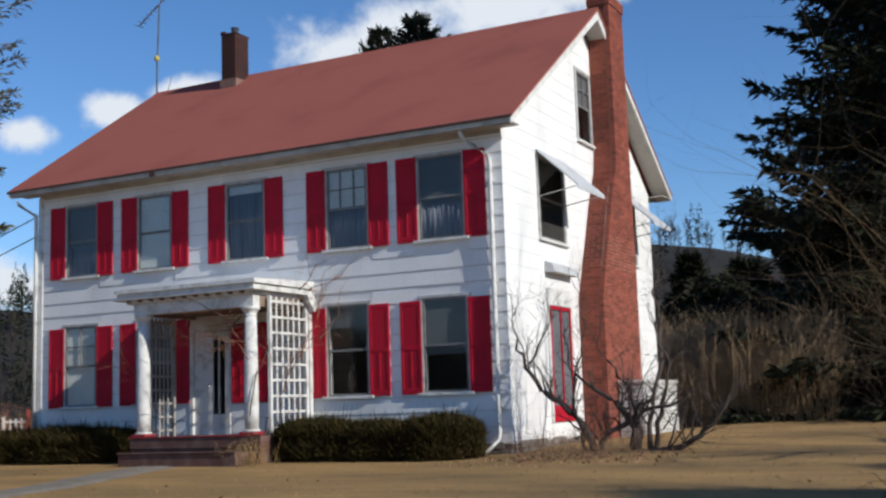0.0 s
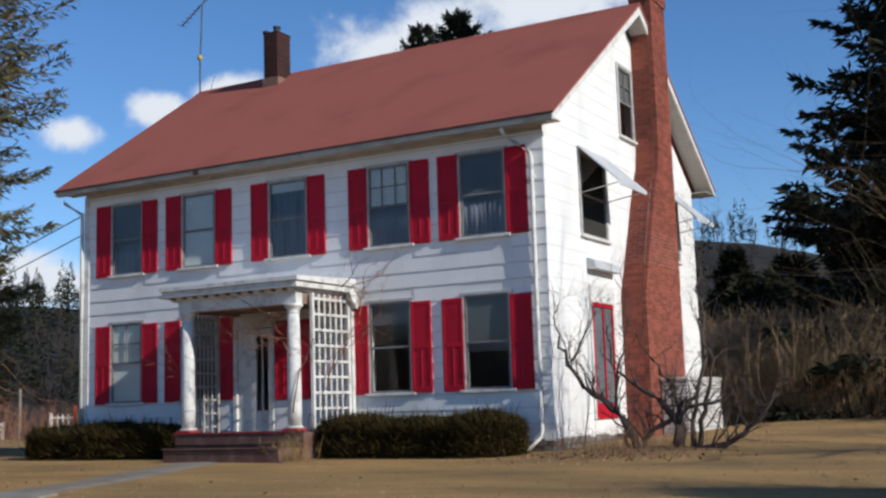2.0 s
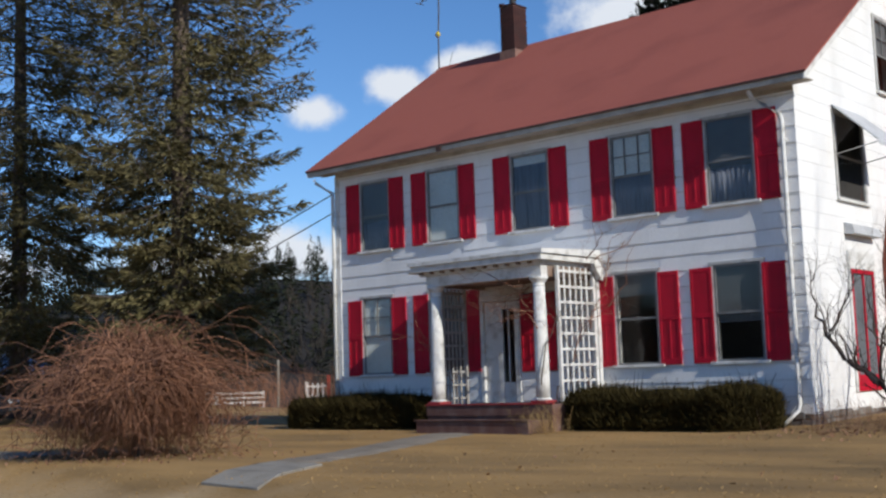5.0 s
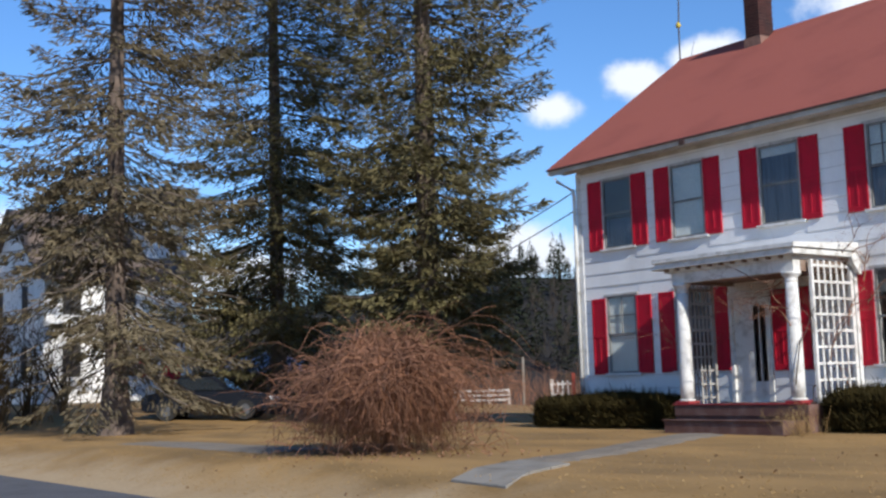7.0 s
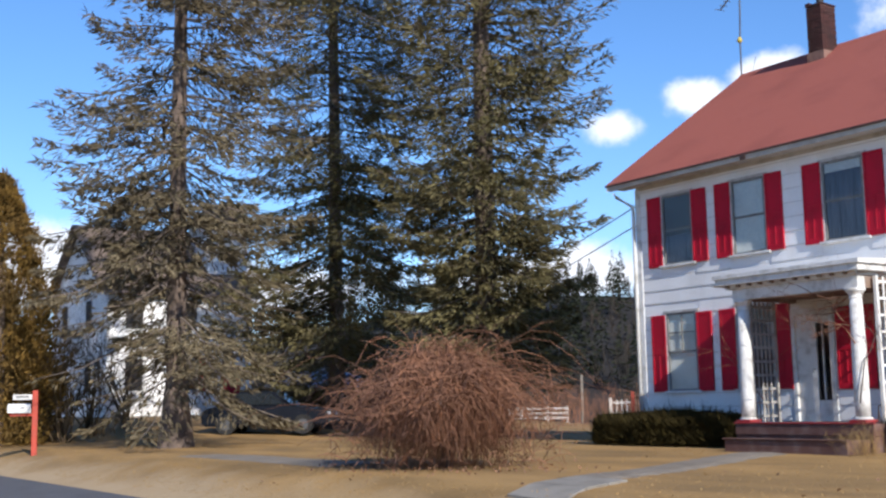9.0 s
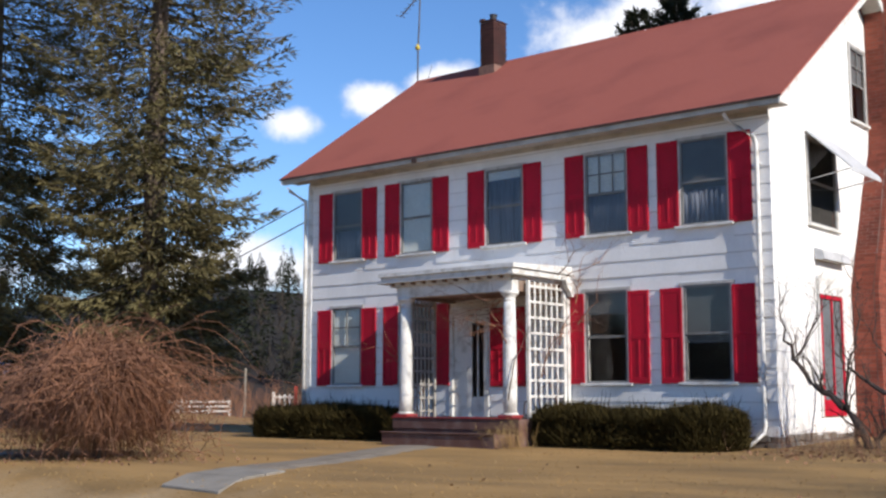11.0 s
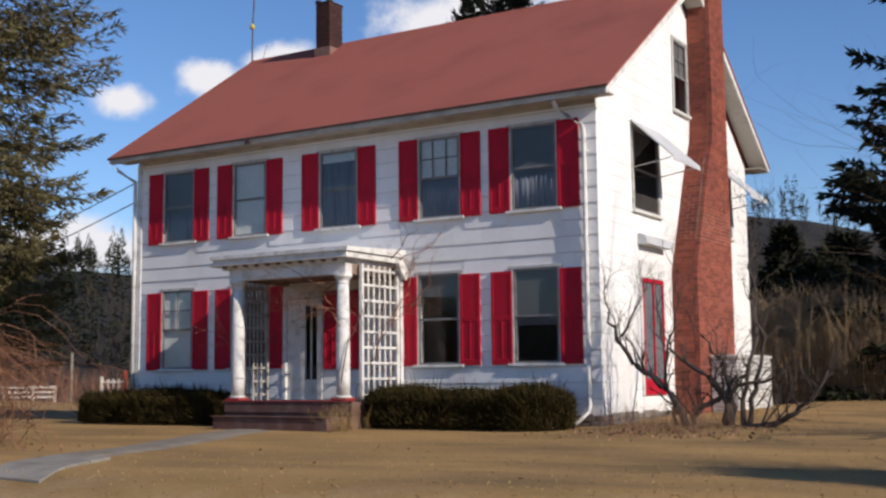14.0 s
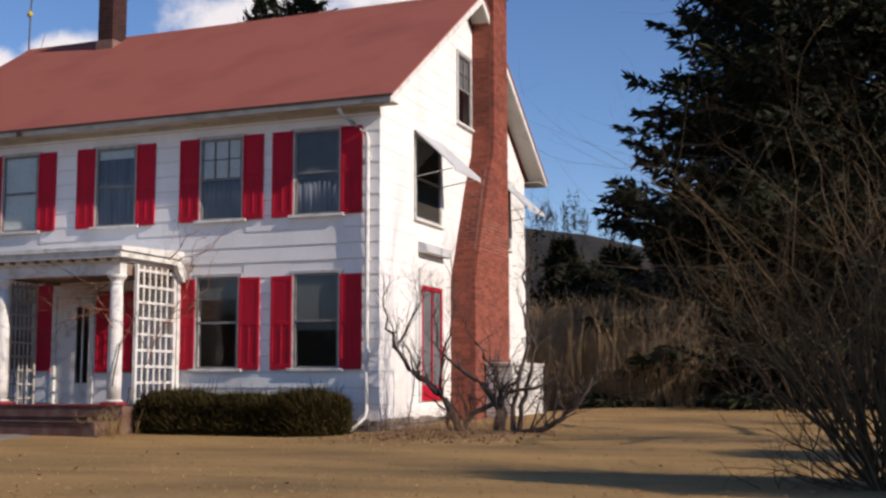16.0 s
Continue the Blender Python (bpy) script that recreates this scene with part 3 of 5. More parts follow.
def window(a, b, c, d, look_in, cover, to_world=None, parent=farmhouse, muntins=0):
    """A double-hung window in a hole a to b, c to d of a wall in the plane y = 0: casing, sill, sashes, panes and what hangs behind."""
    m = to_world or Matrix.Identity(4)
    casing = boxes((a - 0.075, a, -0.03, 0.06, c - 0.02, d + 0.02), (b, b + 0.075, -0.03, 0.06, c - 0.02, d + 0.02), (a - 0.085, b + 0.085, -0.036, 0.06, d, d + 0.055), bevel=0.004)
    win = part("window", casing, CASING, parent, "double-hung window in worn grey-white casing")
    win.matrix_basis = m
    part("sill", boxes((a - 0.11, b + 0.11, -0.075, 0.06, c - 0.055, c), bevel=0.006), TRIM, win, "white window sill")
    mid = c + (d - c) * 0.50
    for nm, z0, z1, y in (("upper_sash", mid - 0.02, d, -0.022), ("lower_sash", c, mid + 0.02, -0.012)):
        f = 0.042
        rows = [(a + 0.001, a + f, y, y + 0.03, z0, z1), (b - f, b - 0.001, y, y + 0.03, z0, z1), (a + f, b - f, y, y + 0.03, z0, z0 + f), (a + f, b - f, y, y + 0.03, z1 - f, z1)]
        if muntins and nm == "upper_sash":
            for i in range(1, muntins):
                x = a + (b - a) * i / muntins
                rows.append((x - 0.011, x + 0.011, y + 0.004, y + 0.026, z0 + f, z1 - f))
            rows.append((a + f, b - f, y + 0.005, y + 0.025, (z0 + z1) / 2 - 0.011, (z0 + z1) / 2 + 0.011))
        part(nm, boxes(*rows), SASH, win)
        p = part("pane", sheet_pane(a + f - 0.004, b - f + 0.004, y + 0.014, z0 + f - 0.004, z1 - f + 0.004), GLASS, win, "glass pane")
        p.visible_shadow = False
    for mat, frac0, frac1, folds in cover:
        n = 40 if folds else 2
        z0, z1 = c + (d - c) * frac0, c + (d - c) * frac1
        bm = bmesh.new()
        rows = []
        for i in range(n + 1):
            x = a + 0.01 + (b - a - 0.02) * i / n
            y = 0.030 + (0.006 * math.sin(i * 1.35) + 0.006 * math.sin(i * 0.61 + a) if folds else -0.006)
            rows.append([bm.verts.new((x, y + o, z)) for o, z in ((0, z0), (0, z1), (0.006, z1), (0.006, z0))])
        for p, q in zip(rows, rows[1:]):
            for k in range(4):
                bm.faces.new((p[k], q[k], q[(k + 1) % 4], p[(k + 1) % 4]))
        bm.faces.new(rows[0])
        bm.faces.new(rows[-1][::-1])
        bmesh.ops.recalc_face_normals(bm, faces=bm.faces)
        part("curtain" if folds else "blind", bm, mat, win, "window curtain" if folds else "drawn shade; in two gable windows a sheet coloured as room darkness", smooth=bool(folds))
    return win


PALE = [(BLIND_PALE, 0.5, 1.0, 0), (CURTAIN, 0.0, 0.5, 1)]
GREY = [(BLIND_GREY, 0.42, 1.0, 0), (CURTAIN, 0.0, 0.42, 1)]
COVERS = [GREY, [(BLIND_PALE, 0.0, 1.0, 0)], [(BLIND_PALE, 0.86, 1.0, 0), (CURTAIN, 0.0, 0.86, 1)], PALE, GREY]
for i, (a, b) in enumerate(UP):
    w = window(a + SW + 0.03, b - SW - 0.03, UZ[0] + 0.02, UZ[1] - 0.02, 0, COVERS[i], muntins=3 if i == 3 else 0)
    for x in (a, b - SW):
        s = part("shutter", shutter_mesh(UZ[1] - UZ[0]), RED, w, "crimson panelled wooden shutter")
        s.location = (x, -0.016, UZ[0])
LOWCOV = [[(BLIND_PALE, 0.0, 1.0, 0)], [(BLIND_GREY, 0.4, 1.0, 0)], [(BLIND_GREY, 0.75, 1.0, 0)], [(BLIND_GREY, 0.40, 1.0, 0)]]
for i, (a, b) in enumerate(LOW):
    w = window(a + SW + 0.03, b - SW - 0.03, LZ[0] + 0.02, LZ[1] + 0.03, 0, LOWCOV[i], muntins=2 if i == 0 else 0)
    for x in (a, b - SW):
        s = part("shutter", shutter_mesh(LZ[1] - LZ[0]), RED, w, "crimson panelled wooden shutter")
        s.location = (x, -0.016, LZ[0])
closed = part("shutter_pair", boxes((-5.95, -5.09, -0.018, 0.0, 1.44, 3.02)), CASING, farmhouse, "pair of closed crimson shutters beside the door")
for x in (-5.945, -5.52):
    s = part("shutter", shutter_mesh(1.54), RED, closed, "crimson panelled wooden shutter")
    s.location = (x, -0.02, 1.46)

# front door
dx0, dx1, dz0, dz1 = DOOR
door = part("door", boxes((dx0 + 0.06, dx0 + 0.52, 0.03, 0.075, dz0, dz1 - 0.08), (dx1 - 0.10, dx1 - 0.06, 0.03, 0.075, dz0, dz1 - 0.08), (dx0 + 0.52, dx1 - 0.10, 0.03, 0.075, dz0, dz0 + 0.4),
                          (dx0 + 0.52, dx1 - 0.10, 0.03, 0.075, dz1 - 0.25, dz1 - 0.08), (dx0 + 0.645, dx0 + 0.675, 0.03, 0.075, dz0 + 0.3, dz1 - 0.15), bevel=0.004), TRIM, farmhouse, "white front door with a tall narrow glazed strip")
part("door_frame", boxes((dx0 - 0.03, dx0 + 0.06, -0.03, 0.1, dz0, dz1), (dx1 - 0.06, dx1 + 0.06, -0.03, 0.1, dz0, dz1), (dx0 - 0.03, dx1 + 0.06, -0.035, 0.1, dz1 - 0.08, dz1 + 0.06), bevel=0.005), TRIM, door, "white door frame")
p = part("pane", sheet_pane(dx0 + 0.52, dx1 - 0.10, 0.05, dz0 + 0.4, dz1 - 0.25), GLASS, door, "narrow glass pane")
p.visible_shadow = False
part("door_handle", pipe([(dx0 + 0.47, 0.03, 1.85), (dx0 + 0.47, -0.03, 1.85), (dx0 + 0.47, -0.035, 1.78)], 0.013).mesh(METAL), METAL, door, "metal door handle")

# gable windows, looking out along +x
GM = Matrix(((0, -1, 0, 0), (1, 0, 0, 0), (0, 0, 1, 0), (0, 0, 0, 1)))
for i, (a, b, c, d) in enumerate(SIDE):
    if i == 3:
        continue
    # a full DARK sheet paints two openings black in place of an unlit room
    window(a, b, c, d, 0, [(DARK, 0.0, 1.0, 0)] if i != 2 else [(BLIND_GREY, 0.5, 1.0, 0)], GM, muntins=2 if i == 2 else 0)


def awning(y0, y1, z, reach, drop, label):
    """A sheet-metal awning hinged over a window and held out by two rods."""
    bm = prism([(0.03, z), (0.03, z + 0.025), (reach, z - drop + 0.025), (reach + 0.01, z - drop - 0.06), (reach - 0.005, z - drop - 0.06), (reach - 0.008, z - drop)], "y", y0, y1)
    aw = part("awning", bm, AWNING, farmhouse, label)
    for y in (y0 + 0.05, y1 - 0.05):
        part("stay_rod", pipe([(reach - 0.05, y, z - drop), (0.02, y, z - drop - 0.12)], 0.011).mesh(METAL), METAL, aw, "thin metal stay rod")
    return aw


awning(1.55, 3.02, 6.03, 0.84, 0.77, "grey metal awning propped out over a gable window")
awning(6.25, 7.55, 5.90, 0.84, 0.74, "grey metal awning propped out over a rear gable window")
# lower gable window: covered by a red-framed screen, with a folded awning above
gw = part("window", boxes((0.0, 0.045, 1.80, 1.88, 0.90, 3.42), (0.0, 0.045, 2.96, 3.04, 0.90, 3.42), (0.0, 0.045, 1.88, 2.96, 3.10, 3.42), (-0.1, -0.02, 1.80, 3.04, 0.90, 3.42), bevel=0.004), TRIM, farmhouse, "boarded lower gable window with a red-framed screen")
part("screen_frame", boxes((0.004, 0.05, 1.885, 1.95, 0.91, 3.09), (0.004, 0.05, 2.89, 2.955, 0.91, 3.09), (0.004, 0.05, 1.95, 2.89, 3.02, 3.09), (0.004, 0.05, 1.95, 2.89, 0.91, 1.20), (0.004, 0.05, 2.40, 2.45, 1.20, 3.02), bevel=0.004), RED, gw, "crimson wooden screen frame")
part("screen", boxes((0.006, 0.02, 1.95, 2.89, 1.20, 3.02)), BLIND_GREY, gw, "grey insect screen")
part("folded_awning", prism([(0.02, 3.72), (0.02, 3.93), (0.16, 3.88), (0.20, 3.72), (0.16, 3.71)], "y", 1.78, 3.09), AWNING, gw, "folded grey metal awning")

# downspouts
ds = part("downspout", pipe([(-0.64, -0.36, 6.10), (-0.60, -0.33, 5.98), (-0.44, -0.20, 5.84), (-0.24, -0.09, 5.68), (-0.20, -0.075, 5.55), (-0.20, -0.075, 0.78), (-0.22, -0.12, 0.66), (-0.34, -0.42, 0.42)], 0.042, 8).mesh(TRIM), TRIM, farmhouse, "white metal downspout at the corner")
for z in (1.2, 3.4, 5.2):
    part("bracket", boxes((-0.255, -0.145, -0.085, -0.01, z, z + 0.03)), TRIM, ds, "downspout bracket")
part("downspout", pipe([(-L - 0.30, -0.42, 6.03), (-L - 0.28, -0.38, 5.95), (-L - 0.06, -0.09, 5.72), (-L - 0.05, -0.075, 5.6), (-L - 0.05, -0.075, 0.6)], 0.042, 8).mesh(TRIM), TRIM, farmhouse, "white metal downspout at the far corner")

# ---- porch ----
porch = thing("porch", "white columned entrance porch with lattice sides and brown steps", "porch")
PX0, PX1, PY = -7.25, -4.00, -1.92
part("deck", boxes((-6.98, -4.0, -1.78, -0.035, 0.66, 0.86), bevel=0.01), STEP, porch, "worn red-brown porch deck")
part("deck_edge", boxes((-7.0, -3.98, -1.80, -1.74, 0.862, 0.885), bevel=0.004), STEP_RED, porch, "red-painted deck edge")
part("step", boxes((-6.70, -4.08, -2.40, -1.79, 0.2, 0.60), bevel=0.014), STEP, porch, "worn brown step")
part("tread_nosing", boxes((-6.72, -4.06, -2.43, -2.34, 0.601, 0.622), bevel=0.006), STEP, porch, "worn tread edge")
part("porch_base", boxes((-6.97, -4.02, -1.76, -0.04, 0.2, 0.655)), STEP, porch, "brown porch base")
part("ceiling", boxes((PX0 + 0.3, PX1 - 0.28, PY + 0.3, -0.03, 3.20, 3.23)), OLDWOOD, porch, "stained grey-brown porch ceiling boards")
beam = part("beam", boxes((-6.96, -4.19, -1.70, -1.50, 3.15, 3.36), bevel=0.006), TRIM, porch, "white porch beam")
for x in (-6.96, -4.33):
    part("beam", boxes((x, x + 0.14, -1.50, -0.03, 3.15, 3.36), bevel=0.006), OLDWOOD, porch, "bare brown side beam")
part("cornice", boxes((PX0 + 0.16, PX1 - 0.16, PY + 0.16, -0.02, 3.36, 3.43), (PX0 - 0.07, PX1 - 0.03, PY + 0.03, -0.02, 3.431, 3.475), (PX0 + 0.03, PX1 - 0.05, PY + 0.05, -0.02, 3.476, 3.55), bevel=0.008), TRIM, porch, "weathered white stepped cornice")
part("porch_roof", prism([(PY, 3.551), (PY, 3.625), (-0.02, 3.70), (-0.02, 3.551)], "x", PX0, PX1), TRIM, porch, "low porch roof with weathered edge")
for i in range(11):
    x = PX0 + 0.25 + 0.262 * i
    part("block", boxes((x, x + 0.05, PY + 0.07, PY + 0.158, 3.385, 3.43)), OLDWOOD, beam, "small worn cornice block")
for x in (-4.32, -6.80):
    col = part("column", lathe([(0.125, 0.95), (0.128, 1.3), (0.122, 2.2), (0.105, 2.97)], 24, (x, -1.60)), TRIM, porch, "round white wooden column", smooth=True)
    part("base", boxes((x - 0.165, x + 0.165, -1.765, -1.435, 0.886, 0.93), bevel=0.008), STEP_RED, col, "red-painted plinth")
    part("base_ring", lathe([(0.15, 0.93), (0.162, 0.945), (0.15, 0.965), (0.128, 0.97)], 24, (x, -1.60)), TRIM, col, smooth=True)
    part("capital", lathe([(0.105, 2.97), (0.12, 2.985), (0.108, 3.0), (0.11, 3.04), (0.155, 3.09), (0.17, 3.105), (0.17, 3.149)], 24, (x, -1.60)), TRIM, col, "turned white capital", smooth=True)


def trellis(x, y0, y1, top, mat, label, cols):
    """A lattice panel between two posts: upright slats behind, crossing slats in front."""
    tr = part("trellis", boxes((x - 0.03, x + 0.03, y0, y0 + 0.06, 0.862, top), (x - 0.03, x + 0.03, y1 - 0.08, y1, 0.862, top)), mat, porch, label)
    for i in range(cols):
        y = y0 + 0.06 + (y1 - y0 - 0.14) * (i + 1) / (cols + 1)
        part("slat", boxes((x - 0.012, x + 0.004, y - 0.022, y + 0.022, 0.87, top - 0.005)), mat, tr)
    n = 9
    for i in range(n):
        z = 0.98 + (top - 0.1 - 0.98) * i / (n - 1)
        part("slat", boxes((x + 0.006, x + 0.022, y0 + 0.06, y1 - 0.08, z - 0.022, z + 0.022)), mat, tr)
    return tr


trellis(-4.10, -1.36, -0.14, 3.355, TRIM, "white wooden lattice panel on the porch side", 5)
# far panel is coloured greyer to stand for the shade under the roof
trellis(-6.92, -1.30, -0.58, 3.145, LATTICE_SHADED, "lattice panel on the far porch side, greyed for porch shade", 4)
part("pilaster", boxes((-4.155, -4.045, -0.13, -0.035, 0.862, 3.30), bevel=0.006), TRIM, porch, "white pilaster against the wall")
part("scroll_bracket", prism([(-0.34, 3.43), (-0.04, 3.43), (-0.04, 3.12), (-0.13, 3.13), (-0.18, 3.22), (-0.28, 3.30)], "x", -4.03, -3.94), TRIM, porch, "white scroll bracket")

# ---- chimneys ----
BL, BH, BJ = 0.205, 0.062, 0.011


def brick_mesh(l, w, h):
    return mesh_of(boxes((0, l, 0, w, 0, h), bevel=0.004), BRICK)


def chimney_extent(z):
    """Front edge, back edge and projection of the outside chimney at a height."""
    f = float(np.interp(z, (3.3, 4.15, 4.6, 5.2, 5.6, 6.1, 6.6), (3.52, 3.88, 4.08, 4.32, 4.51, 4.79, 4.88)))
    b = 5.74 + 0.06 * sm(2.0, 6.3, z)
    return f, b, 0.54 - 0.03 * sm(3.0, 6.3, z)


chimney = part("chimney", boxes((0.02, 0.40, 4.97, 5.80, 0.2, 10.10)), MORTAR, farmhouse, "tall red-brick chimney flaring towards its foot")
joint_v, joint_f, pale_v, pale_f, rest_v, rest_f = [], [], [], [], [], []
NEARB = []
z = 0.28
row = 0
rb = random.Random(11)


def add_box(vs, fs, x0, x1, y0, y1, z0, z1):
    b = len(vs)
    vs += [(x, y, q) for q in (z0, z1) for y in (y0, y1) for x in (x0, x1)]
    fs += [tuple(b + i for i in f) for f in ((0, 2, 3, 1), (4, 5, 7, 6), (0, 1, 5, 4), (2, 6, 7, 3), (0, 4, 6, 2), (1, 3, 7, 5))]


while z < 10.05:
    f, b, p = chimney_extent(z)
    if z > 9.8:
        f, b, p = f - 0.03, b + 0.03, p + 0.03
    pale = 3.95 < z < 5.75 and (z < 5.2 or row % 3)
    add_box(pale_v if pale else joint_v, pale_f if pale else joint_f, 0.018, p - 0.008, f + (0.004 if pale else 0.008), b - 0.008, z - BJ, z + BH + 0.001)
    y = f + (0.0 if row % 2 else -BL / 2)
    while y < b - 0.02:
        y0, y1 = max(y, f), min(y + BL, b)
        if y1 - y0 > 0.03:
            NEARB.append((p - 0.09 + 0.004 * rb.random(), p + 0.004 * rb.random(), y0, y1, z))
        y += BL + BJ
    x = p - 0.1 - BJ
    first = row % 2 == 0
    while x > 0.02:
        x0 = max(0.02, x - (BL / 2 if first else BL))
        if x - x0 > 0.008:
            NEARB.append((x0, x, f - 0.002 * rb.random(), f + 0.09, z))
            NEARB.append((x0, x, b - 0.09, b + 0.002 * rb.random(), z))
        x = x0 - BJ
        first = False
    z += BH + BJ
    row += 1
tagged(part("mortar", soup(joint_v, joint_f, MORTAR), MORTAR, chimney, "recessed mortar joints"), kind="stuff")
tagged(part("mortar", soup(pale_v, pale_f, MORTAR_PALE), MORTAR_PALE, chimney, "pale repointed mortar joints"), kind="stuff")
full = {}
picked = 0
for x0, x1, y0, y1, zz in NEARB:
    if 2.6 < zz < 4.6 and picked < 290 and x1 > 0.5:
        key = (round(y1 - y0, 3),)
        if key not in full:
            full[key] = brick_mesh(0.09, y1 - y0, BH)
        o = part("brick", full[key], BRICK, chimney)
        o.location = (x1 - 0.09, y0, zz)
        picked += 1
    else:
        add_box(rest_v, rest_f, x0, x1, y0, y1, zz, zz + BH)
tagged(part("brickwork", soup(rest_v, rest_f, BRICK), BRICK, chimney, "weathered red brick courses"), kind="stuff")
part("chimney_cap", boxes((0.0, 0.50, 4.86, 5.92, 10.05, 10.13), bevel=0.01), CONCRETE, chimney, "thin concrete cap")

rc = part("ridge_chimney", boxes((-9.12, -8.72, 3.83, 4.34, 8.9, 10.52)), MORTAR, farmhouse, "short sooty brick chimney on the ridge")
rv, rf = [], []
z = 9.12
row = 0
while z < 10.50:
    x = -9.13 - (0 if row % 2 else BL / 2)
    while x < -8.73:
        x0, x1 = max(x, -9.13), min(x + BL, -8.71)
        if x1 - x0 > 0.03:
            add_box(rv, rf, x0, x1, 3.818 - 0.004 * rb.random(), 3.9, z, z + BH)
        x += BL + BJ
    y = 3.91 - (0 if row % 2 else BL / 2)
    while y < 4.34:
        y0, y1 = max(y, 3.91), min(y + BL, 4.35)
        if y1 - y0 > 0.03:
            add_box(rv, rf, -8.80, -8.708 + 0.004 * rb.random(), y0, y1, z, z + BH)
        y += BL + BJ
    z += BH + BJ
    row += 1
tagged(part("brickwork", soup(rv, rf, BRICK_DARK), BRICK_DARK, rc, "soot-darkened brick courses"), kind="stuff")
part("flashing", boxes((-9.16, -8.68, 3.79, 4.38, 9.05, 9.40)), MORTAR, rc, "grey flashing at the chimney foot")
part("crown", boxes((-9.15, -8.69, 3.80, 4.37, 10.521, 10.56), (-9.15, -9.02, 3.80, 3.93, 10.561, 10.62), bevel=0.008), BRICK_DARK, rc, "chipped sooty crown")
part("flue_pot", lathe([(0.085, 10.56), (0.085, 10.69), (0.1, 10.69), (0.1, 10.72)], 12, (-8.84, 3.98)), IRON, rc, "small dark flue pot")

# antenna, wires and small fittings of the house
antenna = thing("tv_antenna", "thin weathered television antenna mast on the ridge end", "antenna", at=(-11.70, RY, RIDGE - 0.05))
part("mast", pipe([(0, 0, 0), (0.01, 0, 0.95), (0.05, 0, 1.6), (0.08, 0, 2.45)], 0.021).mesh(DULL), DULL, antenna, "slender dull metal mast")
part("boom", pipe([(-0.52, -0.1, 1.93), (0.30, 0.12, 2.72)], 0.02).mesh(DULL), DULL, antenna, "tilted antenna boom")
for f, l in ((0.0, 0.26), (0.12, 0.22), (0.24, 0.20), (0.36, 0.20), (0.48, 0.18), (0.62, 0.16), (0.8, 0.15), (1.0, 0.14)):
    p = Vector((-0.52, -0.1, 1.93)).lerp(Vector((0.30, 0.12, 2.72)), f)
    part("element", pipe([p + Vector((-0.3 * l, l, 0.05)), p - Vector((-0.3 * l, l, 0.05))], 0.010, 5).mesh(DULL), DULL, antenna)
part("insulator", lathe([(0.01, 0.90), (0.045, 0.92), (0.075, 0.97), (0.06, 1.02), (0.03, 1.07), (0.01, 1.09)], 10), YELLOW, antenna, "yellow insulator ball", smooth=True)
part("stub_rod", pipe([(0.36, 0.0, 0.05), (0.50, 0.0, 0.42)], 0.008, 5).mesh(DULL), DULL, antenna, "short grounding rod")
for z0, z1 in ((5.95, 6.6), (5.50, 5.9)):
    t = Tubes()
    a, b = Vector((-L - 0.05, 0.4, z0)), Vector((-52, 16, z1))
    t.add([a.lerp(b, i / 16) - Vector((0, 0, 1.3 * math.sin(math.pi * i / 16))) for i in range(17)], [0.014] * 17, 4)
    tagged(new("service_wire", t.mesh(IRON)), "black overhead service wire from the house corner", "wire", "service wires")
ub = thing("utility_box", "small white utility box beside the far house corner", "box")
part("body", boxes((-L - 0.75, -L - 0.25, 1.2, 1.7, 0.35, 1.35), bevel=0.02), TRIM, ub)
part("lid", boxes((-L - 0.79, -L - 0.21, 1.16, 1.74, 1.352, 1.42), bevel=0.01), IRON, ub, "dark lid")

# painted block bin against the chimney foot
bin_ = thing("block_bin", "white-painted block enclosure against the brick chimney", "enclosure")
part("core", boxes((0.60, 1.08, 4.07, 6.36, 0.2, 1.60)), MORTAR, bin_, "grey mortar core")
z, row = 0.42, 0
while z < 1.58:
    for face in ("front", "side"):
        lo, hi = (0.58, 1.10) if face == "front" else (4.05, 6.38)
        u = lo - (0.1 if row % 2 else 0.0)
        while u < hi - 0.02:
            u0, u1 = max(u, lo), min(u + 0.20, hi)
            if u1 - u0 > 0.03:
                o = 0.004 * rb.random()
                b = (u0, u1, 4.05 - o, 4.11, z, z + 0.066) if face == "front" else (1.04, 1.10 + o, u0 + (0.065 if u0 == lo else 0), u1, z, z + 0.066)
                part("block", boxes(b), BLOCK, bin_)
            u += 0.212
    z += 0.077
    row += 1
part("coping", boxes((0.57, 1.13, 4.02, 6.41, 1.602, 1.66), bevel=0.012), BLOCK, bin_, "white coping")


# foundation stones that show beside the shrub
fs_rnd = random.Random(5)
fnd = [o for o in farmhouse.children if o.name.startswith("foundation")][0]
for wall in (0, 1):
    z = 0.22
    while z < BASE - 0.06:
        u = -1.6 if wall == 0 else 0.0
        end = 0.0 if wall == 0 else 3.4
        while u < end - 0.05:
            w = min(fs_rnd.uniform(0.22, 0.48), end - u)
            o = fs_rnd.uniform(0.0, 0.02)
            b = (u + 0.008, u + w - 0.008, -o, 0.06, z, z + 0.13) if wall == 0 else (-0.06, o, u + 0.008, u + w - 0.008, z, z + 0.13)
            part("stone", boxes(b, bevel=0.012), STONE, fnd)
            u += w
        z += 0.142


# ---- plants ----
def unit(v):
    return v / np.maximum(np.linalg.norm(v, axis=-1, keepdims=True), 1e-9)


